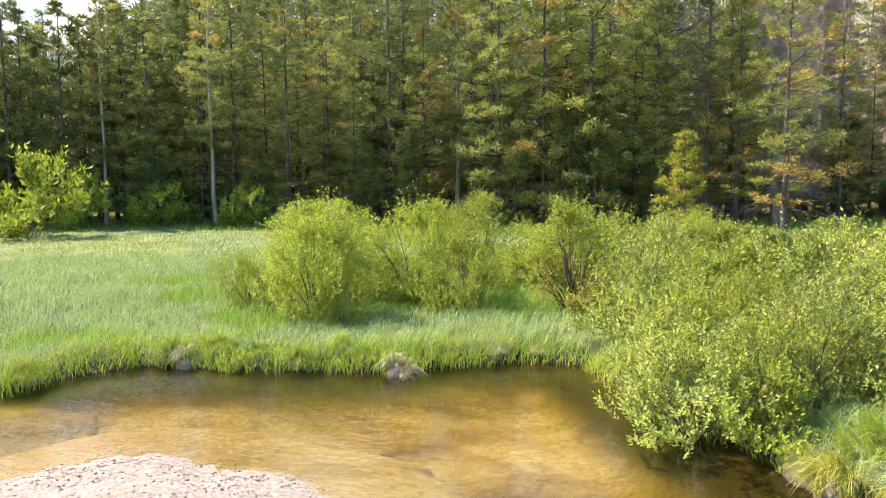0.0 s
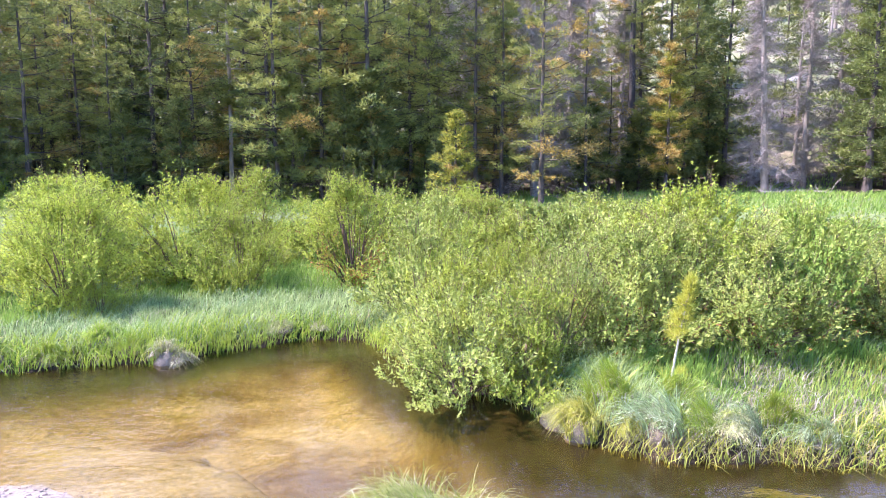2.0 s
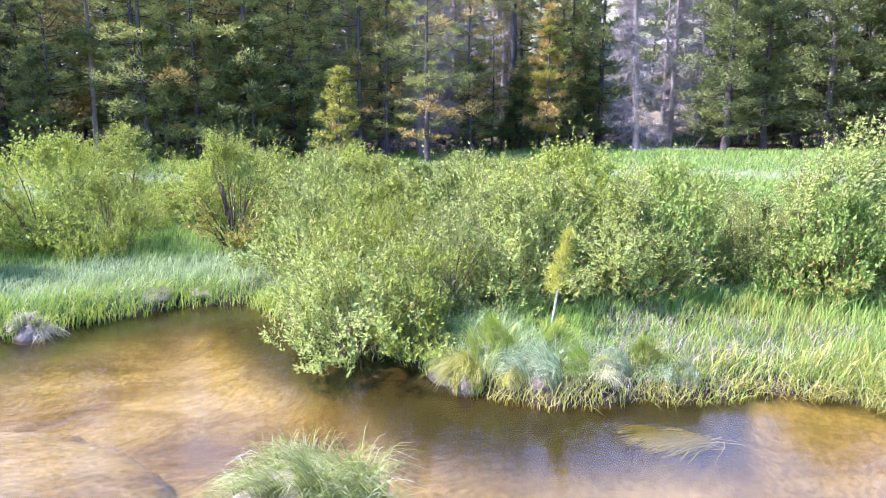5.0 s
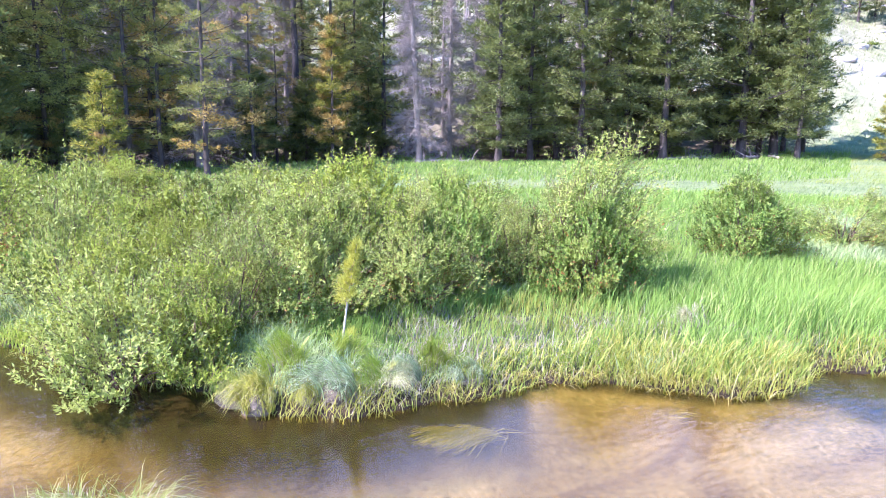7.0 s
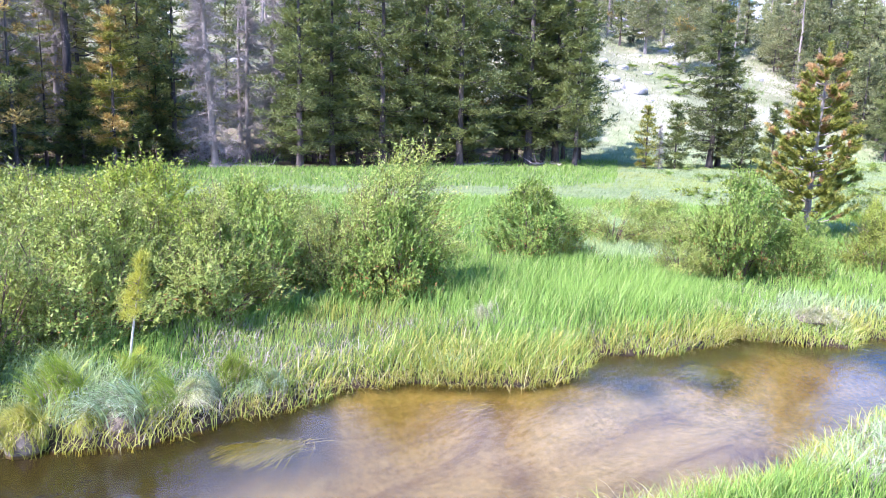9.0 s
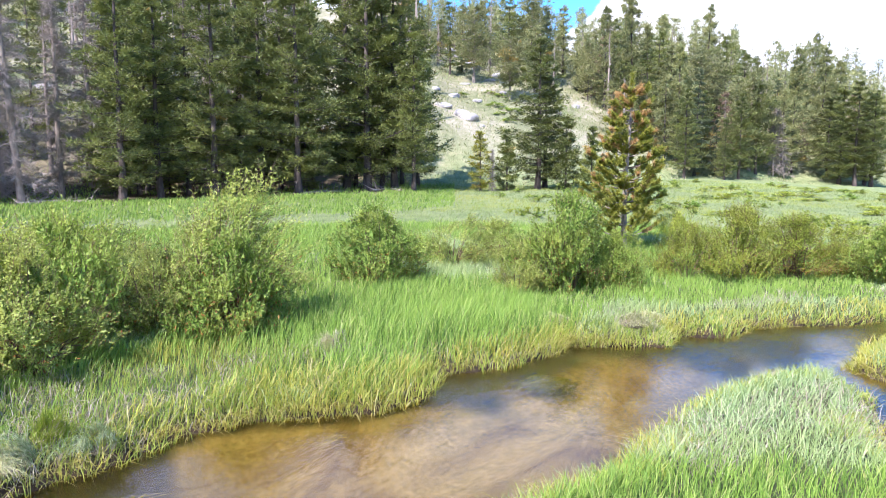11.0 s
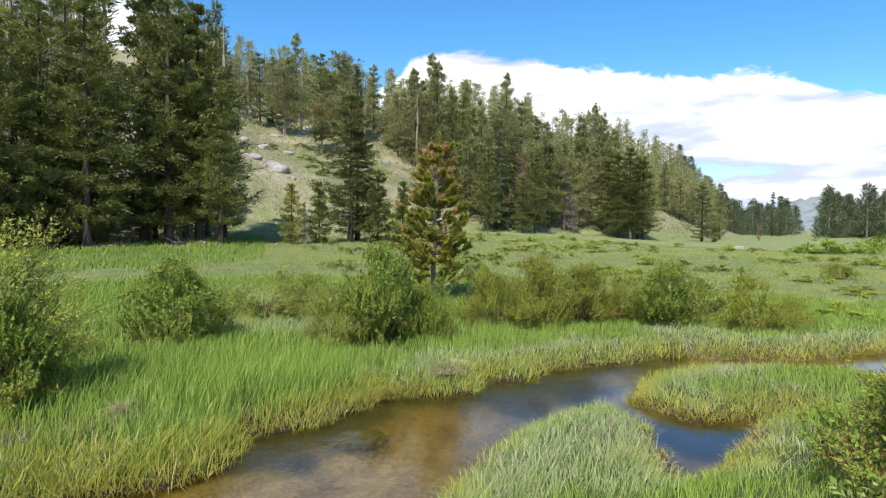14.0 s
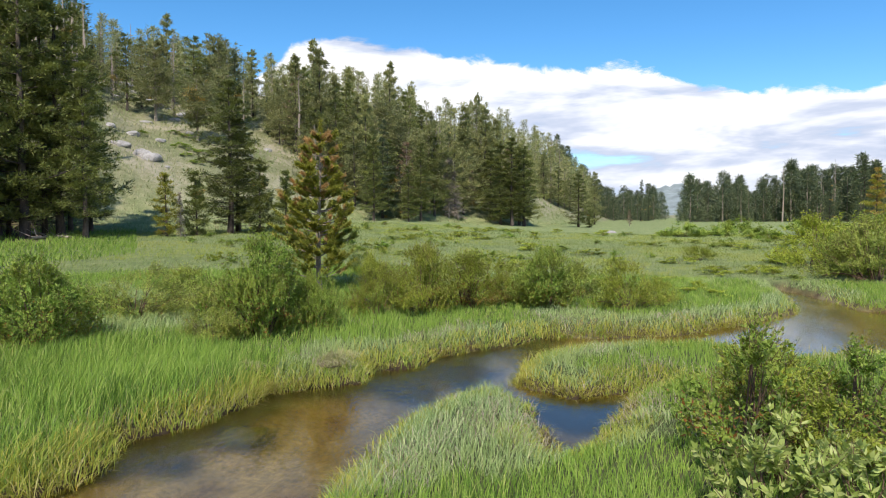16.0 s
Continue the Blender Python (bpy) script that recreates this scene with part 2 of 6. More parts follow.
M_PEBBLE = leafy("pebbles", ((0.0, (0.23, 0.17, 0.135)), (0.5, (0.32, 0.245, 0.20)), (1.0, (0.42, 0.345, 0.29))), None, 1.0, 0.0, 0.15, 0.95)
M_GRASS_PALE = leafy("pale_sedge", ((0.0, (0.24, 0.28, 0.08)), (0.5, (0.48, 0.47, 0.18)), (1.0, (0.68, 0.63, 0.38))), None, 0.6, 0.32, 0.15)
M_GRASS_VIVID = leafy("vivid_sedge", ((0.0, (0.11, 0.20, 0.02)), (0.5, (0.27, 0.40, 0.035)), (0.9, (0.43, 0.49, 0.065)), (1.0, (0.58, 0.50, 0.22))), (0.36, 0.42, 0.05), 0.9, 0.36, 0.2)
M_GRASS_GOLD = leafy("golden_sedge", ((0.0, (0.31, 0.30, 0.042)), (0.5, (0.47, 0.41, 0.065)), (1.0, (0.60, 0.51, 0.19))), None, 0.6, 0.35, 0.2)
M_WEED = leafy("water_weed", ((0.0, (0.14, 0.15, 0.015)), (0.6, (0.30, 0.28, 0.03)), (1.0, (0.45, 0.39, 0.06))), None, 0.6, 0.3, 0.2)
M_GRASS_DRY = leafy("dry_grass", ((0.0, (0.28, 0.22, 0.15)), (0.6, (0.45, 0.37, 0.26)), (1.0, (0.60, 0.52, 0.40))), None, 0.6, 0.25)
M_GRASS_HILL = leafy("hill_grass", ((0.0, (0.22, 0.25, 0.10)), (0.6, (0.36, 0.36, 0.18)), (1.0, (0.50, 0.46, 0.28))), (0.20, 0.28, 0.08), 0.08, 0.25)


def ground_material():
    """Meadow soil and grass, sandy stream bed, forest litter and dry hillside, by the plan's zones."""
    m, n, l = material("ground")

    def zone(name):
        a = n.new("ShaderNodeAttribute")
        a.attribute_name = name
        return a.outputs["Fac"]

    big, mid, fine = noise_at(n, l, 0.12, 4.0), noise_at(n, l, 1.3, 5.0, 0.65, 0.4), noise_at(n, l, 22.0, 6.0, 0.75)
    meadow = ramp(n, ((0.30, (0.15, 0.20, 0.07)), (0.50, (0.25, 0.30, 0.12)), (0.70, (0.36, 0.37, 0.16))))
    l.new(mid.outputs[0], meadow.inputs[0])
    sand = ramp(n, ((0.32, (0.12, 0.085, 0.03)), (0.46, (0.21, 0.165, 0.066)), (0.62, (0.31, 0.265, 0.145))))
    drift = noise_at(n, l, 0.75, 5.0, 0.6, 0.8, (0.7, 1.3, 1))
    l.new(drift.outputs[0], sand.inputs[0])
    duff = ramp(n, ((0.30, (0.07, 0.055, 0.035)), (0.55, (0.16, 0.12, 0.07)), (0.75, (0.12, 0.17, 0.05))))
    l.new(mid.outputs[0], duff.inputs[0])
    hill = ramp(n, ((0.36, (0.15, 0.175, 0.07)), (0.50, (0.27, 0.26, 0.145)), (0.62, (0.42, 0.37, 0.27))))
    hm = mixed(n, l, big.outputs[0], mid.outputs[0], 0.4)
    l.new(hm, hill.inputs[0])
    # ground under the blades darkened so the gaps between them look shaded
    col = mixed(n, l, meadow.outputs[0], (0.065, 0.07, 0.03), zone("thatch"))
    col = mixed(n, l, col, duff.outputs[0], zone("litter"))
    col = mixed(n, l, col, hill.outputs[0], zone("slope"))
    mud = mixed(n, l, col, (0.075, 0.05, 0.03), zone("mud"))
    bar = mixed(n, l, sand.outputs[0], (0.32, 0.265, 0.215), zone("bar"))
    # weed and pebbles on the bed
    v = n.new("ShaderNodeTexVoronoi")
    v.inputs["Scale"].default_value = 26.0
    g = n.new("ShaderNodeNewGeometry")
    l.new(g.outputs["Position"], v.inputs["Vector"])
    grey = n.new("ShaderNodeRGBToBW")
    l.new(v.outputs["Color"], grey.inputs[0])
    peb = mixed(n, l, bar, grey.outputs[0], 0.22, "OVERLAY")
    # silt, with the shade of the deep pool painted into its colour
    peb = mixed(n, l, peb, (0.030, 0.026, 0.015), zone("silt_shade"))
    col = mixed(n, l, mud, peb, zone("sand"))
    k = ramp(n, ((0.3, (0.62, 0.62, 0.62)), (0.7, (1.25, 1.25, 1.25))))
    l.new(fine.outputs[0], k.inputs[0])
    col = mixed(n, l, col, k.outputs[0], 1.0, "MULTIPLY")
    p = n.new("ShaderNodeBsdfPrincipled")
    p.inputs["Roughness"].default_value = 0.95
    p.inputs["Specular IOR Level"].default_value = 0.1
    l.new(col, p.inputs["Base Color"])
    b = n.new("ShaderNodeBump")
    b.inputs["Strength"].default_value = 0.6
    b.inputs["Distance"].default_value = 0.03
    l.new(fine.outputs[0], b.inputs["Height"])
    l.new(b.outputs[0], p.inputs["Normal"])
    o = n.new("ShaderNodeOutputMaterial")
    l.new(p.outputs[0], o.inputs[0])
    return m


def water_material():
    """Clear amber water: what lies under it shows through, the sky and banks mirror in its ripples."""
    m, n, l = material("stream_water")
    a = noise_at(n, l, 1.7, 2.0, 0.45, 0.3, (1.0, 1.5, 1))
    b = noise_at(n, l, 11.0, 3.0, 0.6, 0.6, (0.7, 1.5, 1))
    s = n.new("ShaderNodeMath")
    s.operation = "MULTIPLY_ADD"
    s.inputs[1].default_value = 0.22
    l.new(b.outputs[0], s.inputs[0])
    w = n.new("ShaderNodeMath")
    w.operation = "MULTIPLY"
    w.inputs[1].default_value = 0.4
    l.new(a.outputs[0], w.inputs[0])
    l.new(w.outputs[0], s.inputs[2])
    run = n.new("ShaderNodeAttribute")
    run.attribute_name = "riffle"
    amt = n.new("ShaderNodeMapRange")
    amt.inputs["To Min"].default_value, amt.inputs["To Max"].default_value = 0.12, 0.55
    l.new(run.outputs["Fac"], amt.inputs["Value"])
    bp = n.new("ShaderNodeBump")
    l.new(amt.outputs[0], bp.inputs["Strength"])
    bp.inputs["Distance"].default_value = 0.12
    l.new(s.outputs[0], bp.inputs["Height"])
    lw = n.new("ShaderNodeLayerWeight")
    lw.inputs["Blend"].default_value = 0.5
    l.new(bp.outputs[0], lw.inputs["Normal"])
    fifth = n.new("ShaderNodeMath")
    fifth.operation = "POWER"
    fifth.inputs[1].default_value = 4.3
    l.new(lw.outputs["Facing"], fifth.inputs[0])
    fr = n.new("ShaderNodeMath")
    fr.operation = "MULTIPLY_ADD"
    fr.inputs[1].default_value, fr.inputs[2].default_value = 0.97, 0.03
    l.new(fifth.outputs[0], fr.inputs[0])
    gl = n.new("ShaderNodeBsdfGlossy")
    gl.inputs["Roughness"].default_value = 0.07
    l.new(bp.outputs[0], gl.inputs["Normal"])
    tr = n.new("ShaderNodeBsdfTransparent")
    tr.inputs["Color"].default_value = (0.87, 0.77, 0.44, 1)
    mx = n.new("ShaderNodeMixShader")
    l.new(fr.outputs[0], mx.inputs[0])
    l.new(tr.outputs[0], mx.inputs[1])
    l.new(gl.outputs[0], mx.inputs[2])
    o = n.new("ShaderNodeOutputMaterial")
    l.new(mx.outputs[0], o.inputs[0])
    return m


M_GROUND, M_WATER = ground_material(), water_material()

# ---- the plan: stream, meadow, hill ----
FAR_BANK = ((-16, 5.4), (-9, 6.0), (-6.7, 6.8), (-6.5, 7.8), (-5.9, 8.4), (-4.6, 8.35), (-3.3, 8.45), (-2.3, 8.55), (-1.5, 9.0),
            (-0.8, 9.4), (0.1, 9.25), (0.5, 8.4), (0.8, 7.6), (1.15, 7.0), (1.6, 6.5), (1.85, 5.9), (1.9, 5.55), (2.3, 5.2),
            (2.6, 4.98), (3.2, 4.95), (3.8, 4.72), (4.45, 4.75), (5.05, 4.4), (5.4, 3.9), (5.76, 3.42), (6.5, 3.2), (7.2, 3.4),
            (7.8, 2.85), (8.7, 2.4), (9.2, 2.35), (9.7, 1.1), (10.5, 1.05), (10.65, 0.3), (11.5, 0.05), (12.4, -1.35), (13.1, -2.1))
UPSTREAM = ((13.2, -4.6), (14.5, -6.6), (16.1, -8.7), (18.8, -9.9), (21, -10.5), (21.4, -10.9), (18.8, -10.85), (16.5, -10.4),
            (15.5, -11.5), (13, -13), (11.0, -12), (11.3, -8.0), (10.6, -6.6), (10.5, -5.7), (11.9, -4.6), (11.7, -2.6), (10.8, -1.5),
            (9.6, -1.05), (9.4, -1.25), (8.75, -1.75), (9.25, -3.1), (9.1, -3.2), (8.8, -2.6), (7.3, -1.75), (6.6, -1.38))
NEAR_BANK = ((6.5, -1.15), (7.4, -1.2), (8.45, -1.15), (8.85, -0.65), (8.6, -0.2), (7.8, 0.25), (7.1, 0.6), (6.0, 0.85), (4.8, 1.2),
             (4.0, 1.6), (3.2, 1.9), (2.2, 2.4), (0.8, 2.8), (-0.8, 3.2), (-1.5, 3.9), (-1.8, 4.85), (-2.1, 5.1), (-2.9, 5.4),
             (-3.7, 5.55), (-4.2, 5.5), (-4.5, 5.1), (-4.8, 4.7), (-5.6, 3.6), (-8, 3.0), (-16, 2.6))
STREAM = np.array(FAR_BANK + UPSTREAM + NEAR_BANK, float)


def signed(poly, x, y):
    """Distance to the outline of a polygon, negative inside."""
    x, y = np.asarray(x, float), np.asarray(y, float)
    best, inside = np.full(x.shape, 1e9), np.zeros(x.shape, bool)
    for (ax, ay), (bx, by) in zip(poly, np.roll(poly, -1, 0)):
        dx, dy = bx - ax, by - ay
        u = np.clip(((x - ax) * dx + (y - ay) * dy) / (dx * dx + dy * dy), 0, 1)
        best = np.minimum(best, (x - ax - u * dx) ** 2 + (y - ay - u * dy) ** 2)
        cross = (ay > y) != (by > y)
        inside ^= cross & (x < dx * (y - ay) / (dy if dy else 1e-9) + ax)
    return np.where(inside, -1, 1) * np.sqrt(best)


def along(line, x, y):
    """Distance to an open line."""
    best = np.full(x.shape, 1e9)
    for (ax, ay), (bx, by) in zip(line, line[1:]):
        dx, dy = bx - ax, by - ay
        u = np.clip(((x - ax) * dx + (y - ay) * dy) / (dx * dx + dy * dy), 0, 1)
        best = np.minimum(best, (x - ax - u * dx) ** 2 + (y - ay - u * dy) ** 2)
    return np.sqrt(best)


def wobble(x, y, s, seed=0.0):
    """Cheap smooth unevenness, about -1 to 1."""
    return (np.sin(x * s + 1.7 * np.sin(y * s * 0.8 + seed) + seed) + np.sin(y * s * 1.3 + 1.3 * np.sin(x * s * 1.1 - seed) + 2.1 * seed)
            + 0.5 * np.sin((x + y) * s * 2.3 + seed * 3.1) + 0.5 * np.sin((x - y) * s * 2.9 - seed)) / 3.0


def shore(x, y):
    x, y = np.asarray(x, float), np.asarray(y, float)
    return signed(STREAM, x, y) + 0.05 * wobble(x, y, 3.1, 0.5) + 0.03 * wobble(x, y, 8.3, 1.9)


def bearing(x, y):
    """Degrees to the left of +y."""
    return np.degrees(np.arctan2(-np.asarray(x, float), np.asarray(y, float)))


RISE_YAW = (-180, -140, -125, -104, -95, -86, -75, -60, -40, -23, -16, 0, 45, 90, 180)
RISE = (0.01, 0.004, 0.004, 0.004, 0.014, 0.028, 0.028, 0.034, 0.026, 0.02, 0.012, 0.012, 0.016, 0.01, 0.01)
FOOT_YAW = (-180, -125, -106, -102, -98, -94, -88, -80, -72, -60, -40, -20, 0, 30, 60, 100, 180)
FOOT = (900, 900, 300, 112, 96, 86, 76, 66, 56, 50, 48, 48, 50, 56, 70, 200, 900)


def land(x, y):
    """Height of meadow and hill, without the stream."""
    x, y = np.asarray(x, float), np.asarray(y, float)
    r, yaw = np.hypot(x, y), bearing(x, y)
    z = 0.2 + np.interp(yaw, RISE_YAW, RISE) * np.clip(r - 12, 0, 70) + 0.03 * wobble(x, y, 0.7, 0.3)
    d = np.clip(r - np.interp(yaw, FOOT_YAW, FOOT) + 2.5 * wobble(x, y, 0.09, 1.1), 0, None)
    up = 62 * (1 - np.exp(-d * 0.40 / 62)) * smooth(0, 14, d) * np.interp(yaw, (-105, -103, -101, -98.5, -95, -87, -66, -60, -38, -20, 26, 36, 60), (0.0, 0.16, 0.42, 0.62, 0.72, 0.9, 0.95, 1.15, 1.2, 1.3, 1.3, 0.95, 0.5))
    return z + up * (1 + 0.06 * wobble(x, y, 0.11, 2.2)) + np.clip(d, 0, 1) * 0.3 * wobble(x, y, 0.5, 0.8), d


def on_bar(x, y):
    """1 on the bare sandbar and the gravelly near bank."""
    x, y = np.asarray(x, float), np.asarray(y, float)
    edge = ((x + 3.7) / 4.8) ** 2 + ((y - 4.3) / 3.0) ** 2 + 0.16 * wobble(x, y, 1.3, 0.6) + 0.06 * wobble(x, y, 4.1, 1.6)
    return smooth(1.12, 0.86, edge)


def ground_parts(x, y):
    sd = shore(x, y)
    z, d = land(x, y)
    bar = on_bar(x, y)
    bank = z * smooth(-0.10, 0.55, sd) + 0.02 * wobble(x, y, 6.0, 0.7)
    bed = -0.03 - 0.30 * smooth(0.0, 1.3, -sd) + 0.05 * wobble(x, y, 1.1, 0.4) * smooth(0.2, 1.2, -sd)
    high = np.where(sd > 0, np.maximum(bank, 0.012 + 0 * z), bed)
    flat = 0.11 * np.tanh(sd * 1.1) + 0.03 * wobble(x, y, 5.0, 0.2) * smooth(-0.6, 0.3, sd) + 0.022 * np.abs(wobble(x, y, 11.0, 0.9)) * smooth(-0.2, 0.3, sd) + 0.012 * wobble(x, y, 24.0, 0.4) * smooth(-0.1, 0.3, sd)
    return lerp(high, np.where(sd > -1.2, flat, np.minimum(flat, bed)), bar * smooth(-2.0, -0.6, sd)), sd, d, bar


def ground_z(x, y):
    return ground_parts(np.atleast_1d(x), np.atleast_1d(y))[0]


def build_ground():
    yaws = np.radians(np.concatenate([np.arange(52, -132, -0.6), np.arange(-134, -306, -6.0)]))
    radii = [0.25]
    while radii[-1] < 4200:
        radii.append(radii[-1] * (1.02 if radii[-1] < 12 else 1.034 if radii[-1] < 60 else 1.06) + 0.008)
    radii = np.array(radii)
    R, Y = np.meshgrid(radii, yaws, indexing="ij")
    x, y = -np.sin(Y) * R, np.cos(Y) * R
    z, sd, d, bar = ground_parts(x.ravel(), y.ravel())
    verts = np.concatenate([np.stack([x.ravel(), y.ravel(), z], 1), [[0, 0, 0.2]]])
    nr, ny = R.shape
    i, j = np.meshgrid(np.arange(nr - 1), np.arange(ny), indexing="ij")
    a, b = (i * ny + j).ravel(), (i * ny + (j + 1) % ny).ravel()
    tris = np.concatenate([np.stack([a, b, b + ny], 1), np.stack([a, b + ny, a + ny], 1),
                           np.stack([np.full(ny, nr * ny), (np.arange(ny) + 1) % ny, np.arange(ny)], 1)])
    me = tri_mesh("ground", verts, tris[:, ::-1], M_GROUND, True)
    r, yaw = np.hypot(x, y).ravel(), bearing(x, y).ravel()
    litter = smooth(-16, -4, r - np.interp(yaw, FOOT_YAW, FOOT)) * smooth(-66, -56, yaw) * smooth(40, 5, d)
    away = along(FAR_BANK, x.ravel(), y.ravel())
    zones = {"sand": np.maximum(smooth(0.06, -0.06, sd), bar * smooth(14, 9, r)), "mud": smooth(0.32, 0.1, sd) * (1 - bar),
             # dark band along the far bank: pool shade laid on with the silt
             "silt_shade": np.maximum(smooth(1.0, 0.45, away / np.interp(x.ravel(), (-6.0, -3.0, -1.5, 0.8, 3.6, 4.3, 6.0, 6.8, 7.6, 8.4), (1.2, 1.0, 0.7, 1.25, 1.2, 0.12, 0.12, 0.6, 0.7, 0.5))), 0.55 * smooth(8.6, 9.8, x.ravel()) * smooth(14, 12, x.ravel())) * (1 - bar * smooth(-1.2, -0.3, sd)),
             # bar pales the left shallows too: light sand plus sky reflection in the colour
             # thatch darkens the nearer ground for shade between blades, fading with distance
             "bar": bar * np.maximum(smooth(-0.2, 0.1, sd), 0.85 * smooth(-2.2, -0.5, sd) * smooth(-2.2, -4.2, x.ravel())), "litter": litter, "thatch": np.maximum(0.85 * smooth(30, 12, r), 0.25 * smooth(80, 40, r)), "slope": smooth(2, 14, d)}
    # dark bed spots in the colour, so the sky's reflection shows there
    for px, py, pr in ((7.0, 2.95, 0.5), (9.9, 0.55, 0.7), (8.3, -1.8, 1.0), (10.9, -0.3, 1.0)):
        zones["silt_shade"] = np.maximum(zones["silt_shade"], 0.95 * smooth(1.3, 0.6, np.hypot(x.ravel() - px, y.ravel() - py) / pr))
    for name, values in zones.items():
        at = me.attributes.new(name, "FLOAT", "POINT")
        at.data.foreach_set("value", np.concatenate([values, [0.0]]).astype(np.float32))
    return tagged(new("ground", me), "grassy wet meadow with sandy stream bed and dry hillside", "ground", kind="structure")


build_ground()


RIFFLES = ((7.0, 2.9, 0.75), (6.3, 3.05, 0.45), (9.7, 0.55, 0.8), (10.6, 0.1, 0.9), (11.6, -1.0, 1.0), (-5.2, 8.0, 0.7),
           (-3.2, 8.2, 0.5))
CURRENT = ((-0.6, 4.3, 0.9), (-1.2, 5.4, 0.8), (0.6, 4.9, 0.7), (-3.0, 7.2, 1.2), (14.8, -8.6, 1.8), (17.5, -9.8, 2.0))


def build_water():
    gx, gy = np.meshgrid(np.arange(-18, 24.1, 0.3), np.arange(-15, 11.1, 0.3), indexing="ij")
    n, k = gx.shape
    verts = np.stack([gx.ravel(), gy.ravel(), np.zeros(gx.size)], 1)
    i, j = np.meshgrid(np.arange(n - 1), np.arange(k - 1), indexing="ij")
    a = (i * k + j).ravel()
    tris = np.concatenate([np.stack([a, a + k, a + k + 1], 1), np.stack([a, a + k + 1, a + 1], 1)])
    me = tri_mesh("water", verts, tris, M_WATER, True)
    lively = np.zeros(gx.size)
    for x, y, r in RIFFLES:
        lively = np.maximum(lively, np.exp(-((verts[:, 0] - x) ** 2 + (verts[:, 1] - y) ** 2) / r ** 2))
    for x, y, r in CURRENT:
        lively = np.maximum(lively, 0.22 * np.exp(-((verts[:, 0] - x) ** 2 + (verts[:, 1] - y) ** 2) / r ** 2))
    at = me.attributes.new("riffle", "FLOAT", "POINT")
    at.data.foreach_set("value", lively.astype(np.float32))
    return tagged(new("water", me), "clear shallow amber stream rippling over sand", "water", kind="structure")


build_water()

# ---- trees ----
PROTOS = {}


def placed(key, make, m, label, category, group=""):
    """The first of a kind is built, the others are copies that share its meshes."""
    if key in PROTOS:
        ob = copy_thing(PROTOS[key], m)
    else:
        ob = make()
        ob.matrix_basis = m
        PROTOS[key] = ob
    return tagged(ob, label, category, group)


def stand(x, y, turn=0.0, size=1.0, tilt=0.0, sink=0.05, wide=None):
    z = float(ground_z(x, y)[0]) - sink
    wide = size if wide is None else wide
    return Matrix.Translation((x, y, z)) @ Euler((radians(tilt), 0, radians(turn))).to_matrix().to_4x4() @ Matrix.Diagonal((wide, wide, size, 1))


def polar(yaw, r):
    a = radians(yaw)
    return -math.sin(a) * r, math.cos(a) * r


def tufts(bag, at, way, count, length, width, spread=0.9, rnd=rng):
    """Sprays of needles: thin triangles fanned about each twig's end."""
    at, way = np.asarray(at, float), np.asarray(way, float)
    n = len(at)
    if not n:
        return
    p, w = np.repeat(at, count, 0), np.repeat(way, count, 0)
    d = w * 0.75 + rnd.normal(0, spread, (n * count, 3))
    d /= np.linalg.norm(d, axis=1)[:, None] + 1e-9
    p = p + w * rnd.uniform(-0.5, 0.3, (n * count, 1)) * length
    ln = length * rnd.uniform(0.6, 1.15, (n * count, 1))
    s = np.cross(d, rnd.normal(0, 1, (n * count, 3)))
    s /= np.linalg.norm(s, axis=1)[:, None] + 1e-9
    s *= width * 0.5
    v = np.stack([p - s, p + s, p + d * ln], 1).reshape(-1, 3)
    bag.add(v, np.arange(n * count * 3).reshape(-1, 3))


def puffs(bag, at, way, count, length, width, radius, rnd, flat=0.6):
    """Clumps of needles: each puff a loose flattened cushion of thin upturned blades."""
    at, way = np.asarray(at, float), np.asarray(way, float)
    n = len(at)
    if not n:
        return
    off = rnd.normal(0, 0.5, (n * count, 3)) * (1, 1, flat)
    r = np.repeat(np.broadcast_to(radius, (n,)), count)[:, None]
    p = np.repeat(at, count, 0) + off * r
    d = off * 1.1 + np.repeat(way, count, 0) * 0.6 + np.array([0, 0, 0.35]) + rnd.normal(0, 0.3, (n * count, 3))
    d /= np.linalg.norm(d, axis=1)[:, None] + 1e-9
    s = np.cross(d, np.array([0, 0, 0.9]) + rnd.normal(0, 0.45, (n * count, 3)))
    s /= np.linalg.norm(s, axis=1)[:, None] + 1e-9
    s *= width * 0.5 * rnd.uniform(0.7, 1.2, (n * count, 1))
    ln = length * rnd.uniform(0.6, 1.2, (n * count, 1))
    v = np.stack([p - s, p + s, p + d * ln], 1).reshape(-1, 3)
    bag.add(v, np.arange(n * count * 3).reshape(-1, 3))


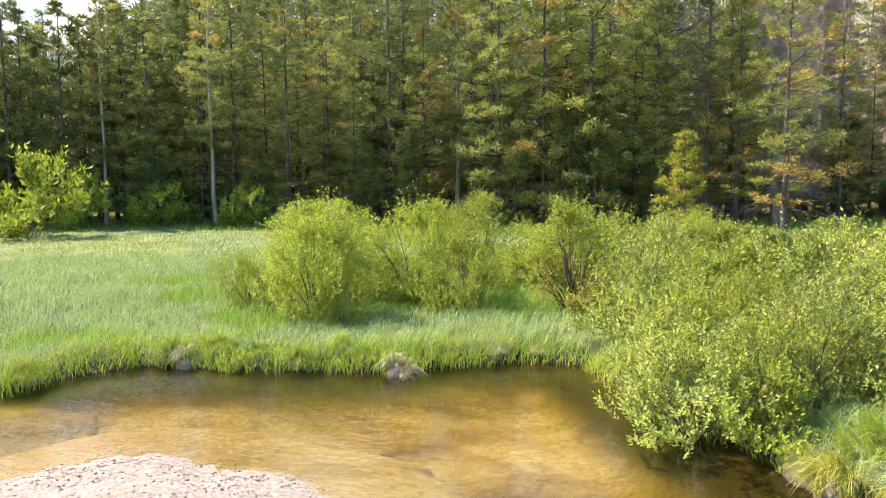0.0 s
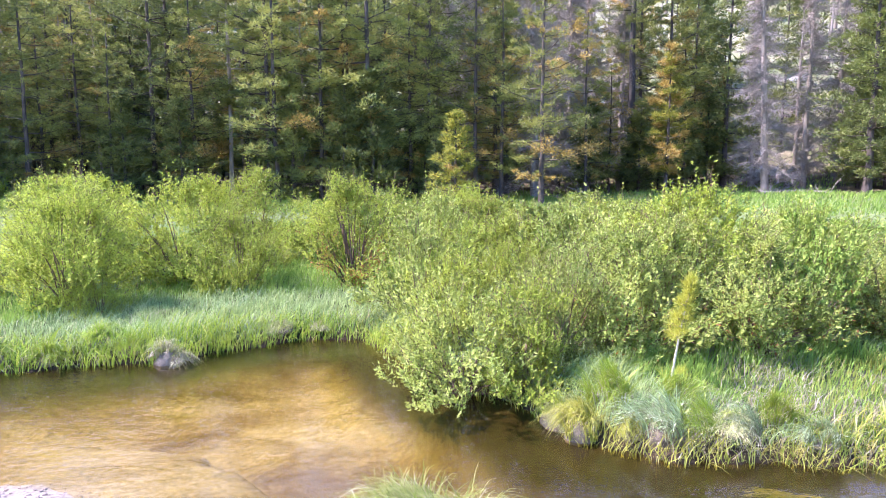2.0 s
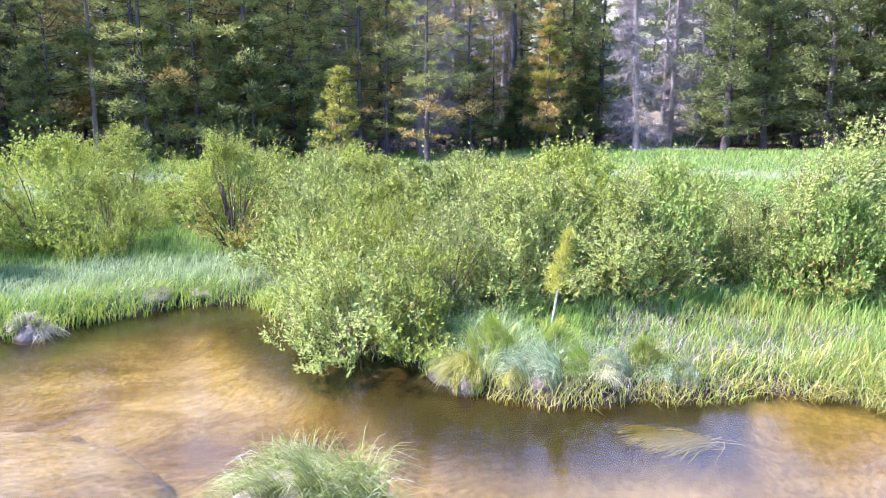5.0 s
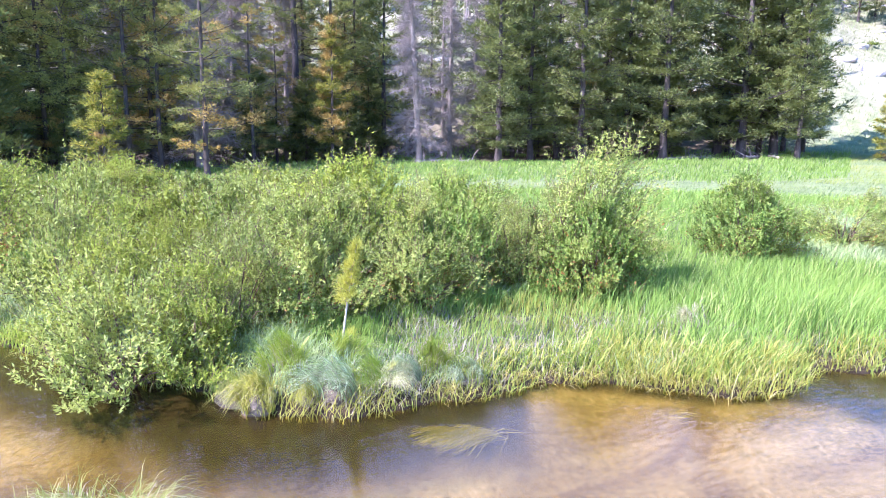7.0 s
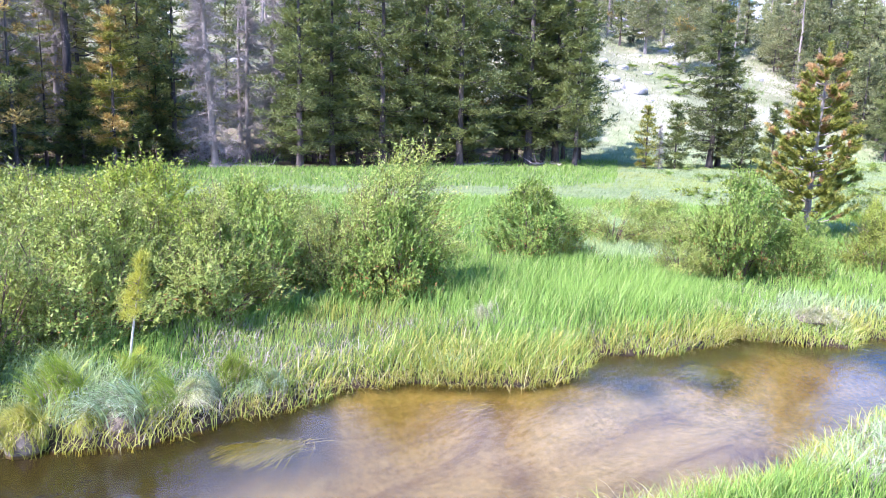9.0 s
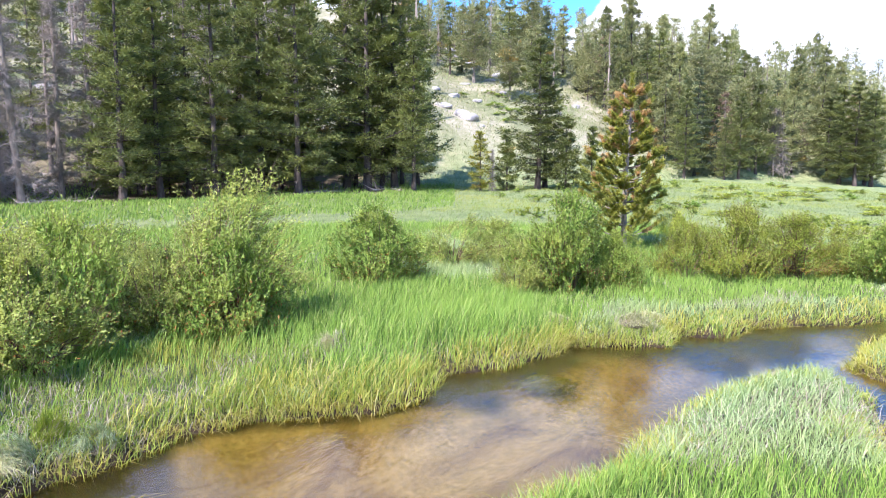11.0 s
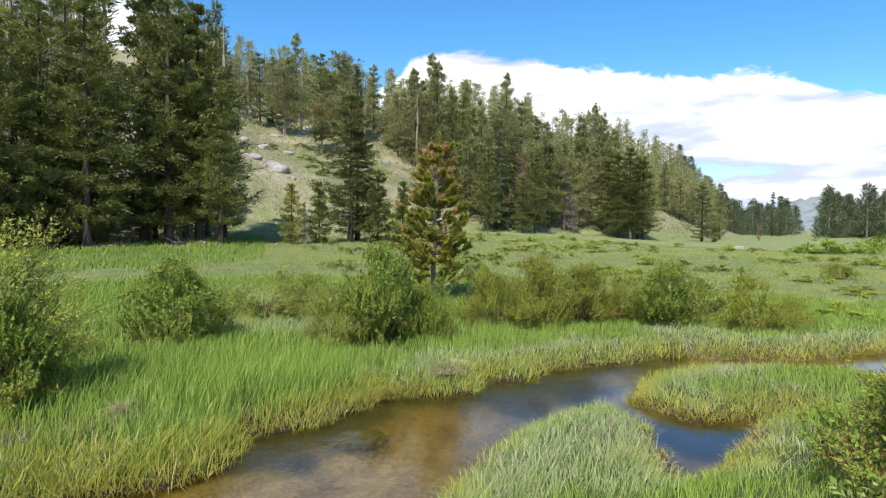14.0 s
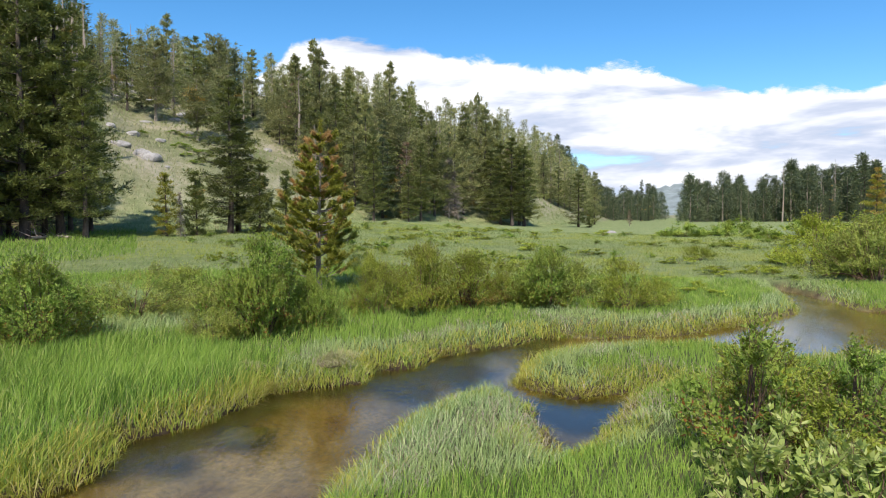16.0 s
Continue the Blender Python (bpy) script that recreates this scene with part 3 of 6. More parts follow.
def conifer(name, height, crown_from, reach, branches, per_branch, needle, brown=0.0, seed=1, droop=0.15, trunk_r=None,
            bark=None, brown_part=None, count=12, tuft=0.26, width=0.028, cone=0.8, lumpy=0.35, dead_low=6):
    """A pine or spruce: tapered trunk, limbs in loose whorls, tufts of needles along the outer limbs."""
    def make():
        rnd = np.random.default_rng(seed)
        root = new(name)
        bark_m = bark or M_BARK
        tr = trunk_r or height * 0.011 + 0.03
        trunk = Bag()
        hs = np.linspace(0, height * 0.98, 9)
        bend = np.cumsum(rnd.normal(0, 0.012 * height / 9 * 2, (9, 2)), 0)
        path = np.stack([bend[:, 0], bend[:, 1], hs], 1)
        tube(trunk, path, tr * (1 - hs / height) ** 0.8 * np.where(hs == 0, 1.35, 1) + 0.012, 7)
        part("trunk", *trunk.arrays(), bark_m, root, soft=True)
        limbs, green, dry = Bag(), Bag(), Bag()
        storey = max(3, branches // 4)
        for k in range(branches):
            u = min(1.0, (k * storey // branches + 0.5 + rnd.normal(0, 0.22)) / storey) if k < branches - 3 else rnd.uniform(0.93, 1.0)
            u = max(0.0, u)
            h = height * (crown_from + (0.985 - crown_from) * u)
            ln = reach * ((1 - u) ** cone * 0.95 + 0.06) * rnd.uniform(1 - lumpy, 1 + lumpy * 0.7) * min(1, 0.45 + u * 4)
            a = k * 2.4 + rnd.uniform(-0.5, 0.5)
            out = np.array([math.cos(a), math.sin(a), 0])
            up = rnd.uniform(-0.1, 0.35) * (0.4 + u) - droop * (1 - u)
            foot = np.array([np.interp(h, hs, path[:, 0]), np.interp(h, hs, path[:, 1]), h])
            q = np.linspace(0, 1, 4)[:, None]
            bow = np.array([0, 0, 1.0]) * (up * q + 0.22 * q ** 2 * (1.0 if droop < 0.2 else 0.25)) * ln
            limb = foot + out * ln * q + bow + rnd.normal(0, 0.02 * ln, (4, 3)) * q
            tube(limbs, limb, np.linspace(max(0.012, 0.016 * ln), 0.006, 4), 3)
            n = max(3, int(round(per_branch / 2.7 * (0.30 + 0.70 * ln / reach))))
            s = np.r_[1.0, rnd.uniform(0.06, 0.95, n - 1)]
            p = np.stack([np.interp(s, q[:, 0], limb[:, c]) for c in range(3)], 1)
            lat = np.cross(out, (0, 0, 1.0))
            off = np.r_[0.0, rnd.uniform(-1, 1, n - 1)] * ln * 0.42 * (1.15 - s * 0.75)
            tips = p + lat * off[:, None] + out * np.abs(off)[:, None] * 0.5 + np.array([0, 0, 1.0]) * (rnd.normal(0.02, 0.05, n) * ln)[:, None]
            for j in range(1, n):
                tube(limbs, [p[j], tips[j]], (0.010, 0.005), 3)
            way = out + lat * np.sign(off)[:, None] * 0.5
            way /= np.linalg.norm(way, axis=1)[:, None]
            size = np.clip(0.11 * ln, 0.12, 0.28) * (tuft / 0.22) ** 0.5 * rnd.uniform(0.75, 1.3, n)
            puffs(dry if rnd.random() < brown else green, tips, way, int(count * 3.1), tuft * 0.62, width * 0.95, size * 1.05, rnd)
        for k in range(dead_low):
            h = height * rnd.uniform(0.05, max(0.08, crown_from * 1.2))
            a = rnd.uniform(0, 6.28)
            ln = reach * rnd.uniform(0.25, 0.7)
            q = np.linspace(0, 1, 3)[:, None]
            tube(limbs, np.array([np.interp(h, hs, path[:, 0]), np.interp(h, hs, path[:, 1]), h]) + np.array([math.cos(a), math.sin(a), 0]) * ln * q + np.array([0, 0, -0.12]) * ln * q ** 2, (0.014, 0.01, 0.005), 3)
        part("branchwork", *limbs.arrays(), M_TWIG_GREY if brown > 0.5 else bark_m, root, kind="stuff")
        if green.n:
            part("crown", *green.arrays(), needle, root, kind="stuff")
        if dry.n:
            part("dead_foliage", *dry.arrays(), M_NEEDLE_BROWN, root, "rust-brown dead needles", kind="stuff")
        return root
    return make


def snag(name, height, branches, reach, seed, twigs=14):
    """A dead grey tree: bare trunk with many fine drooping twigs."""
    def make():
        rnd = np.random.default_rng(seed)
        root = new(name)
        trunk, limbs = Bag(), Bag()
        hs = np.linspace(0, height, 8)
        bend = np.cumsum(rnd.normal(0, 0.04, (8, 2)), 0)
        path = np.stack([bend[:, 0], bend[:, 1], hs], 1)
        tube(trunk, path, (height * 0.011 + 0.035) * (1 - hs / height) ** 0.7 + 0.012, 7)
        part("trunk", *trunk.arrays(), M_BARK_GREY, root, soft=True)
        for k in range(branches):
            u = (k + rnd.uniform(0, 1)) / branches
            h = height * (0.06 + 0.92 * u)
            ln = reach * ((1 - u) ** 0.6 * 0.9 + 0.08) * rnd.uniform(0.5, 1.2)
            a = rnd.uniform(0, 6.28)
            out = np.array([math.cos(a), math.sin(a), 0])
            q = np.linspace(0, 1, 4)[:, None]
            foot = np.array([np.interp(h, hs, path[:, 0]), np.interp(h, hs, path[:, 1]), h])
            limb = foot + out * ln * q + np.array([0, 0, 1.0]) * (rnd.uniform(-0.3, 0.2) * q - 0.25 * q ** 2) * ln
            tube(limbs, limb, (0.02, 0.014, 0.010, 0.006), 3)
            sv = rnd.uniform(0.15, 1, twigs)
            at = np.stack([np.interp(sv, q[:, 0], limb[:, c]) for c in range(3)], 1)
            tufts(limbs, at, np.tile(out, (twigs, 1)), 4, 0.38 * reach, 0.020, 0.6, rnd)
        part("branchwork", *limbs.arrays(), M_TWIG_GREY, root, kind="stuff")
        return root
    return make


KINDS = {}
FINE = dict(count=16, tuft=0.22, width=0.058)
for v in range(5):
    KINDS["pine", v] = conifer("pine_tree", 14.0, 0.07 + 0.04 * (v % 3), 2.7 + 0.15 * v, 50, 26, (M_NEEDLE, M_NEEDLE_DARK, M_NEEDLE)[v % 3], 0.03, 20 + v, trunk_r=0.115, dead_low=10, cone=0.55, lumpy=0.5, **FINE)
for v in range(3):
    KINDS["mixed", v] = conifer("pine_tree", 13.0, 0.08, 2.6, 48, 26, M_NEEDLE, 0.26 + 0.16 * v, 40 + v, trunk_r=0.12, dead_low=16, cone=0.5, lumpy=0.5, **FINE)
    KINDS["full", v] = conifer("pine_tree", 11.0, 0.06 + 0.05 * (v == 1), 2.6, 72, 34, M_NEEDLE_DARK, 0.0, 150 + v, trunk_r=0.15, cone=0.75, lumpy=0.45, count=13, tuft=0.24, width=0.066, dead_low=14)
    KINDS["snag", v] = snag("dead_tree", 13.0, 125, 1.6, 70 + v, 20)
    KINDS["back", v] = conifer("pine_tree", 13.0, 0.06, 2.6, 46, 18, M_NEEDLE_DARK, 0.02, 44 + v, trunk_r=0.13, cone=0.7, count=9, tuft=0.5, width=0.11, dead_low=4)
    KINDS["hill", v] = conifer("pine_tree", 9.0, 0.05, 2.3, 50, 24, M_NEEDLE_HILL, 0.03, 54 + v, trunk_r=0.12, cone=0.85, count=8, tuft=0.45, width=0.11, dead_low=3, lumpy=0.45)
    KINDS["spruce", v] = conifer("spruce_tree", 14.0, 0.03, 2.3, 70, 22, M_NEEDLE_BLUE, 0.02, 60 + v, droop=0.45, trunk_r=0.16, cone=0.95, lumpy=0.25, count=9, tuft=0.45, width=0.10, dead_low=2)
    KINDS["bushy", v] = conifer("pine_tree", 8.0, 0.20, 3.0, 44, 30, M_NEEDLE_HILL, 0.02, 80 + v, trunk_r=0.17, cone=0.3, lumpy=0.45, bark=M_BARK_GREY, count=8, tuft=0.5, width=0.12)
KINDS["red", 0] = conifer("pine_tree", 9.0, 0.12, 1.7, 44, 16, M_NEEDLE_RED, 0.0, 96, trunk_r=0.11, cone=0.6, count=7, tuft=0.36, width=0.07, bark=M_BARK_GREY, dead_low=8)
for v in range(2, 4):
    KINDS["hill", v] = conifer("pine_tree", 9.0, 0.12, 1.9 + 0.3 * v, 44, 20, (M_NEEDLE_DARK, M_NEEDLE_HILL)[v % 2], 0.04, 54 + v, trunk_r=0.12, cone=0.55, count=8, tuft=0.42, width=0.10, dead_low=5, lumpy=0.6)
KINDS["tallsnag", 0] = snag("dead_tree", 11.0, 30, 0.9, 77, 5)
KINDS["dark", 0] = conifer("pine_tree", 18.0, 0.42, 2.3, 44, 26, M_NEEDLE_DARK, 0.05, 91, trunk_r=0.26, bark=M_BARK_DARK, dead_low=24, **FINE)
KINDS["orange", 0] = conifer("pine_tree", 7.8, 0.14, 1.4, 50, 26, M_NEEDLE_YOUNG, 0.55, 92, trunk_r=0.09, cone=0.6, count=10, tuft=0.34, width=0.06)
KINDS["young", 0] = conifer("pine_tree", 4.2, 0.04, 1.1, 44, 15, M_NEEDLE_YOUNG, 0.04, 93, trunk_r=0.06, cone=0.7, count=10, tuft=0.30, width=0.05)
KINDS["young", 1] = conifer("pine_tree", 4.2, 0.05, 1.15, 44, 22, M_NEEDLE_DARK, 0.02, 94, trunk_r=0.06, cone=0.8, count=9, tuft=0.30, width=0.06)
KINDS["light", 0] = conifer("pine_tree", 15.0, 0.26, 2.0, 50, 26, M_NEEDLE, 0.05, 95, trunk_r=0.10, bark=M_BARK_GREY, cone=0.5, lumpy=0.5, **FINE)
LABELS = {
    "pine": ("green lodgepole pine with a bare lower trunk", "pine tree"), "mixed": ("lodgepole pine with rust-brown dying lower branches", "pine tree"),
    "full": ("dense dark green pine branched near the ground", "pine tree"), "spruce": ("dark blue-green conical spruce", "spruce tree"),
    "snag": ("dead grey pine with fine bare twigs", "dead tree"), "bushy": ("broad old pine with a pale trunk on the hillside", "pine tree"),
    "tallsnag": ("slim bare grey dead trunk on the hillside", "dead tree"), "dark": ("tall pine with a dark bare lower trunk", "pine tree"),
    "orange": ("slender pine with orange-brown dying needles", "pine tree"), "young": ("young yellow-green pine at the meadow edge", "pine tree"),
    "back": ("tall dark green pine deep in the forest", "pine tree"), "hill": ("green pine on the dry slope", "pine tree"),
    "red": ("dead pine with faded reddish needles on the slope", "dead tree"),
    "light": ("slim pine with a pale bare lower trunk", "pine tree"),
}


def tree(kind, v, yaw, r, height, turn=None, wide=None, tilt=0.0, label=None):
    x, y = polar(yaw, r)
    base = {"pine": 14, "mixed": 13, "full": 11, "spruce": 14, "snag": 13, "bushy": 8, "tallsnag": 11, "dark": 18, "back": 13, "hill": 9, "orange": 7.8, "young": 4.2, "light": 15, "red": 9}[kind]
    s = height / base
    text, cat = LABELS[kind]
    return placed((kind, v), KINDS[kind, v], stand(x, y, rng.uniform(0, 360) if turn is None else turn, s, tilt, 0.08, wide if wide else s), label or text, cat, "forest trees")


# trees that stand out along the forest edge
tree("light", 0, 29.6, 40, 16)
tree("light", 0, 37.5, 42, 12)
tree("young", 0, -8.6, 28.5, 4.3)
tree("mixed", 0, -15.8, 33, 12.5)
tree("mixed", 1, -12.5, 36, 12)
tree("mixed", 1, -19.5, 38, 11)
tree("mixed", 0, -5.0, 37, 13)
tree("mixed", 0, 0.5, 38, 14)
tree("dark", 0, -23.0, 42, 18)
tree("orange", 0, -25.7, 38, 8.0)
tree("mixed", 1, -21.3, 41, 8.5)
tree("snag", 0, -33.0, 41, 14.5, tilt=-4)
tree("snag", 1, -35.6, 43, 12)
tree("snag", 1, -32.0, 46, 12)
tree("snag", 0, -7.2, 43, 15, tilt=2)
tree("snag", 1, -10.4, 47, 15)
tree("snag", 0, -18.0, 45, 14, tilt=-3)
tree("snag", 0, -37.6, 50, 13)
tree("full", 0, -39.6, 40, 13)
tree("full", 1, -42.4, 42, 12.5)
tree("pine", 1, -44.5, 44, 15)
tree("full", 0, -46.5, 41, 11.5)
tree("full", 1, -50.0, 44, 13)
tree("pine", 2, -48.2, 46, 15)
tree("full", 0, -53.0, 42, 12.0)
tree("pine", 1, -51.5, 47, 16)
tree("full", 0, -58.6, 45, 14.5)
tree("full", 1, -61.0, 46, 13.5)
tree("full", 1, -62.6, 44, 9.0)
tree("full", 0, -56.9, 47, 14)
tree("full", 1, -73.0, 50, 9.6, wide=1.1)
tree("full", 0, -73.6, 52, 7.5, wide=0.95)
tree("young", 1, -75.3, 49, 5.2)
tree("young", 1, -77.4, 49, 3.6)
tree("young", 1, -70.4, 47, 3.4)
tree("young", 0, -68.2, 46, 4.0)
tree("snag", 1, -69.2, 46, 3.2)
for k, yaw in enumerate((33.6, 35.0, 36.2, 37.6, 38.8, 40.1, 41.4, 42.6, 44.0, 45.6)):
    tree("back" if k % 3 else "pine", k % 2, yaw, 43 + 4 * (k * 0.62 % 1), 11.5 + 1.8 * (k * 0.38 % 1))
# hillside
tree("bushy", 0, -67.6, 88, 9.5, wide=1.0)
tree("bushy", 1, -70.6, 80, 7.0, wide=0.85)
tree("hill", 2, -65.6, 92, 9.5)
tree("spruce", 1, -66.6, 96, 9.0)
tree("hill", 3, -72.6, 86, 8.0)
tree("spruce", 0, -73.6, 96, 10.5)
tree("spruce", 1, -76.0, 98, 8.0)
tree("tallsnag", 0, -69.0, 92, 10.5)
tree("tallsnag", 0, -78.6, 86, 11.5)
tree("tallsnag", 0, -79.8, 74, 9.0)
tree("red", 0, -78.0, 92, 8.5)
tree("hill", 3, -79.0, 78, 7.0, wide=0.9)
tree("hill", 2, -81.5, 80, 10.0)
tree("spruce", 0, -85.4, 76, 15.0)
tree("hill", 0, -84.0, 80, 13.0, wide=1.2)
tree("hill", 3, -83.0, 78, 10.5)
tree("spruce", 1, -86.9, 78, 9.5)
tree("full", 1, -88.6, 78, 8.0)
tree("red", 0, -87.4, 80, 9.5)
tree("full", 1, -84.6, 73, 8.0)
tree("full", 0, -87.6, 75, 5.5)
tree("hill", 2, -89.8, 84, 9.5)
tree("snag", 0, -91.0, 86, 7.5)
tree("snag", 1, -91.8, 87, 9.0, tilt=14)
tree("bushy", 0, -93.4, 108, 11.0, wide=0.75)
tree("hill", 0, -92.4, 98, 9.0)
tree("hill", 1, -94.6, 100, 9.5)
tree("full", 0, -95.4, 89, 9.5, wide=1.05)
tree("full", 1, -96.4, 88, 10.2, wide=1.15)
tree("full", 0, -97.4, 89, 9.0, wide=1.1)
tree("full", 1, -94.6, 93, 8.5, wide=1.1)
tree("full", 1, -97.0, 93, 9.5, wide=1.0)
tree("full", 0, -101.9, 100, 6.9, wide=0.85)
tree("young", 1, -102.8, 101, 2.2)
tree("hill", 1, -99.0, 122, 8.0)
tree("hill", 2, -100.2, 124, 7.0)
tree("hill", 3, -101.2, 126, 7.5)
tree("hill", 0, -103.2, 130, 7.0)
tree("red", 0, -106.0, 118, 3.2)

# forest behind the edge
r2 = np.random.default_rng(5)
grown = []


def roomy(x, y, gap):
    if all((x - a) ** 2 + (y - b) ** 2 > gap * gap for a, b in grown):
        grown.append((x, y))
        return True
    return False


tries = 0
while len(grown) < 145 and tries < 4000:
    tries += 1
    yaw, r = r2.uniform(-63, 52), r2.uniform(34, 56) if r2.random() < 0.7 else r2.uniform(33, 42)
    edge = np.interp(yaw, (-63, -40, -23, -10, 10, 30, 52), (46, 44, 42, 35, 36, 40, 46))
    if r < edge or (yaw < -38 and r2.random() < 0.35) or (-38 < yaw < -30.5 and (r < 46 or r2.random() < 0.5)) or (-24.5 < yaw < -20 and r2.random() < 0.35) or (-20 < yaw < -2 and r2.random() < 0.45) or -56.6 < yaw < -54.4:
        continue
    x, y = polar(yaw, r)
    if not roomy(x, y, 1.7):
        continue
    k = r2.random()
    if yaw < -38:
        kind = ("back", int(r2.integers(2))) if k < 0.55 else ("pine", int(r2.integers(5))) if k < 0.9 else ("snag", int(r2.integers(2)))
    elif -24 < yaw < -8:
        kind = ("mixed", int(r2.integers(2))) if k < 0.5 else ("pine", int(r2.integers(5))) if k < 0.8 else ("snag", int(r2.integers(2)))
    else:
        kind = ("pine", int(r2.integers(5))) if k < 0.72 else ("back", int(r2.integers(2))) if k < 0.8 else ("light", 0) if k < 0.92 else ("mixed", int(r2.integers(2)))
    tree(*kind, yaw, r, r2.uniform(11.5, 17) * (0.84 if yaw > 37 else 0.95 if yaw > 31 else 1.0), turn=r2.uniform(0, 360))
# young growth along the edge
for k in range(30):
    yaw = r2.uniform(-62, 46)
    edge = np.interp(yaw, (-63, -40, -23, -10, 10, 30, 52), (46, 44, 42, 35, 36, 40, 46))
    if -37.5 < yaw < -31.5:
        continue
    kind = ("young", 1) if k % 3 else ("full", k % 2)
    tree(*kind, yaw, edge + r2.uniform(-1.5, 2.0), r2.uniform(2.6, 5.5), turn=r2.uniform(0, 360))
# deeper rows and the far wood: too many to tell apart
def wood(name, label, spots, needle, seed, thick=1.0):
    rnd = np.random.default_rng(seed)
    stems, green = Bag(), Bag()
    for x, y, h, wide in spots:
        z = float(ground_z(x, y)[0]) - 0.1
        tube(stems, [(x, y, z), (x + rnd.normal(0, 0.1), y + rnd.normal(0, 0.1), z + h * 0.55), (x, y, z + h)], (0.016 * h, 0.010 * h, 0.02), 5)
        if wide <= 0:
            continue
        n = int((40 + 5.0 * h) * thick)
        u = rnd.uniform(0.02, 1.0, n) ** 1.25
        a = rnd.uniform(0, 6.28, n)
        ln = wide * ((1 - u) ** 0.7 + 0.08) * rnd.uniform(0.35, 1.1, n)
        way = np.stack([np.cos(a), np.sin(a), 0.15 + 0 * a], 1)
        at = np.array([x, y, z]) + way * ln[:, None] * 0.8 + np.array([0, 0, 1.0]) * (u * h)[:, None]
        puffs(green, at, way, 11, 0.06 * h, 0.016 * h, 0.05 * h, rnd)
    (v1, f1), (v2, f2) = stems.arrays(), green.arrays()
    me = tri_mesh(name, np.concatenate([v1, v2]), np.concatenate([f1, f2 + len(v1)]), M_BARK_GREY)
    me.materials.append(needle)
    me.polygons.foreach_set("material_index", np.r_[np.zeros(len(f1), np.int32), np.ones(len(f2), np.int32)])
    return tagged(new(name, me), label, "forest", kind="stuff")


grown.clear()
spots, tries = [], 0
while len(spots) < 560 and tries < 9000:
    tries += 1
    yaw, r = r2.uniform(-63, 54), r2.uniform(52, 135 if r2.random() < 0.6 else 175)
    x, y = polar(yaw, r)
    if ((-38.5 < yaw < -30 or -24.5 < yaw < -19.5) and r2.random() < 0.65) or (yaw < -38 and r2.random() < 0.2) or (yaw < 0 and r > 140) or (-30 < yaw < -2 and r2.random() < 0.5) or -56.6 < yaw < -54.4:
        continue
    if roomy(x, y, 2.2):
        spots.append((x, y, r2.uniform(8.5, 13.5) * (0.85 if yaw > 37 else 1.25 if yaw > 8 else 1.0), 0.0 if r2.random() < 0.34 else r2.uniform(1.5, 2.3)))
# the darker needle colour stands for deep shade inside the forest
wood("forest_interior", "pines deep in the forest and up the slope behind, coloured dark for shade", spots, M_NEEDLE_DARK, 61)
# wooded upper slope
grown.clear()
spots, tries = [], 0
while len(grown) < 400 and tries < 7000:
    tries += 1
    yaw = r2.uniform(-103, -61) if r2.random() < 0.35 else r2.uniform(-103, -78)
    foot = float(np.interp(yaw, FOOT_YAW, FOOT))
    low = float(np.interp(yaw, (-103, -99, -95, -88, -82, -76, -71, -61), (14, 22, 10, 3, 12, 30, 40, 46)))
    r = foot + low + abs(r2.normal(0, 30 if yaw > -88 else 18))
    x, y = polar(yaw, r)
    if (yaw > -79 and r2.random() < 0.55) or not roomy(x, y, 2.6):
        continue
    if r > 108:
        spots.append((x, y, r2.uniform(5.5, 10.5), 0.0 if r2.random() < 0.18 else r2.uniform(1.5, 2.4)))
        continue
    k = r2.random()
    kind = ("hill", int(r2.integers(4))) if k < 0.62 else ("spruce", int(r2.integers(2))) if k < 0.72 else ("bushy", int(r2.integers(2))) if k < 0.77 else ("red", 0) if k < 0.82 else ("tallsnag", 0)
    tree(*kind, yaw, r, r2.uniform(5.5, 10.5), turn=r2.uniform(0, 360))
wood("slope_wood", "pines and grey snags along the top of the slope", spots, M_NEEDLE_HILL, 63)
# far wood across the valley
grown.clear()
spots, tries = [], 0
while len(spots) < 260 and tries < 5000:
    tries += 1
    yaw = r2.uniform(-129, -100)
    r = r2.uniform(180, 240) if yaw < -109 else r2.uniform(230, 340)
    if -110.4 < yaw < -108.0 and r < 300:
        continue
    x, y = polar(yaw, r)
    if roomy(x, y, 2.4):
        h = r2.uniform(7, 13.5) * (1.15 if yaw < -117 else 0.95)
        spots.append((x, y, h, 0.0 if r2.random() < 0.08 else h * r2.uniform(0.20, 0.36)))
wood("distant_wood", "distant dark conifers closing the far end of the meadow", spots, M_NEEDLE_BLUE, 62, 2.0)
tree("spruce", 0, -106.9, 205, 16.5, label="tall distant spruce at the far end of the meadow")
tree("spruce", 1, -107.5, 208, 12.5, label="distant spruce at the far end of the meadow")
tree("spruce", 0, -122.5, 150, 17, label="tall distant spruce beyond the willows")
tree("spruce", 1, -120.4, 160, 13.5, label="distant spruce beyond the willows")
tree("orange", 0, -123.2, 57, 5.2)


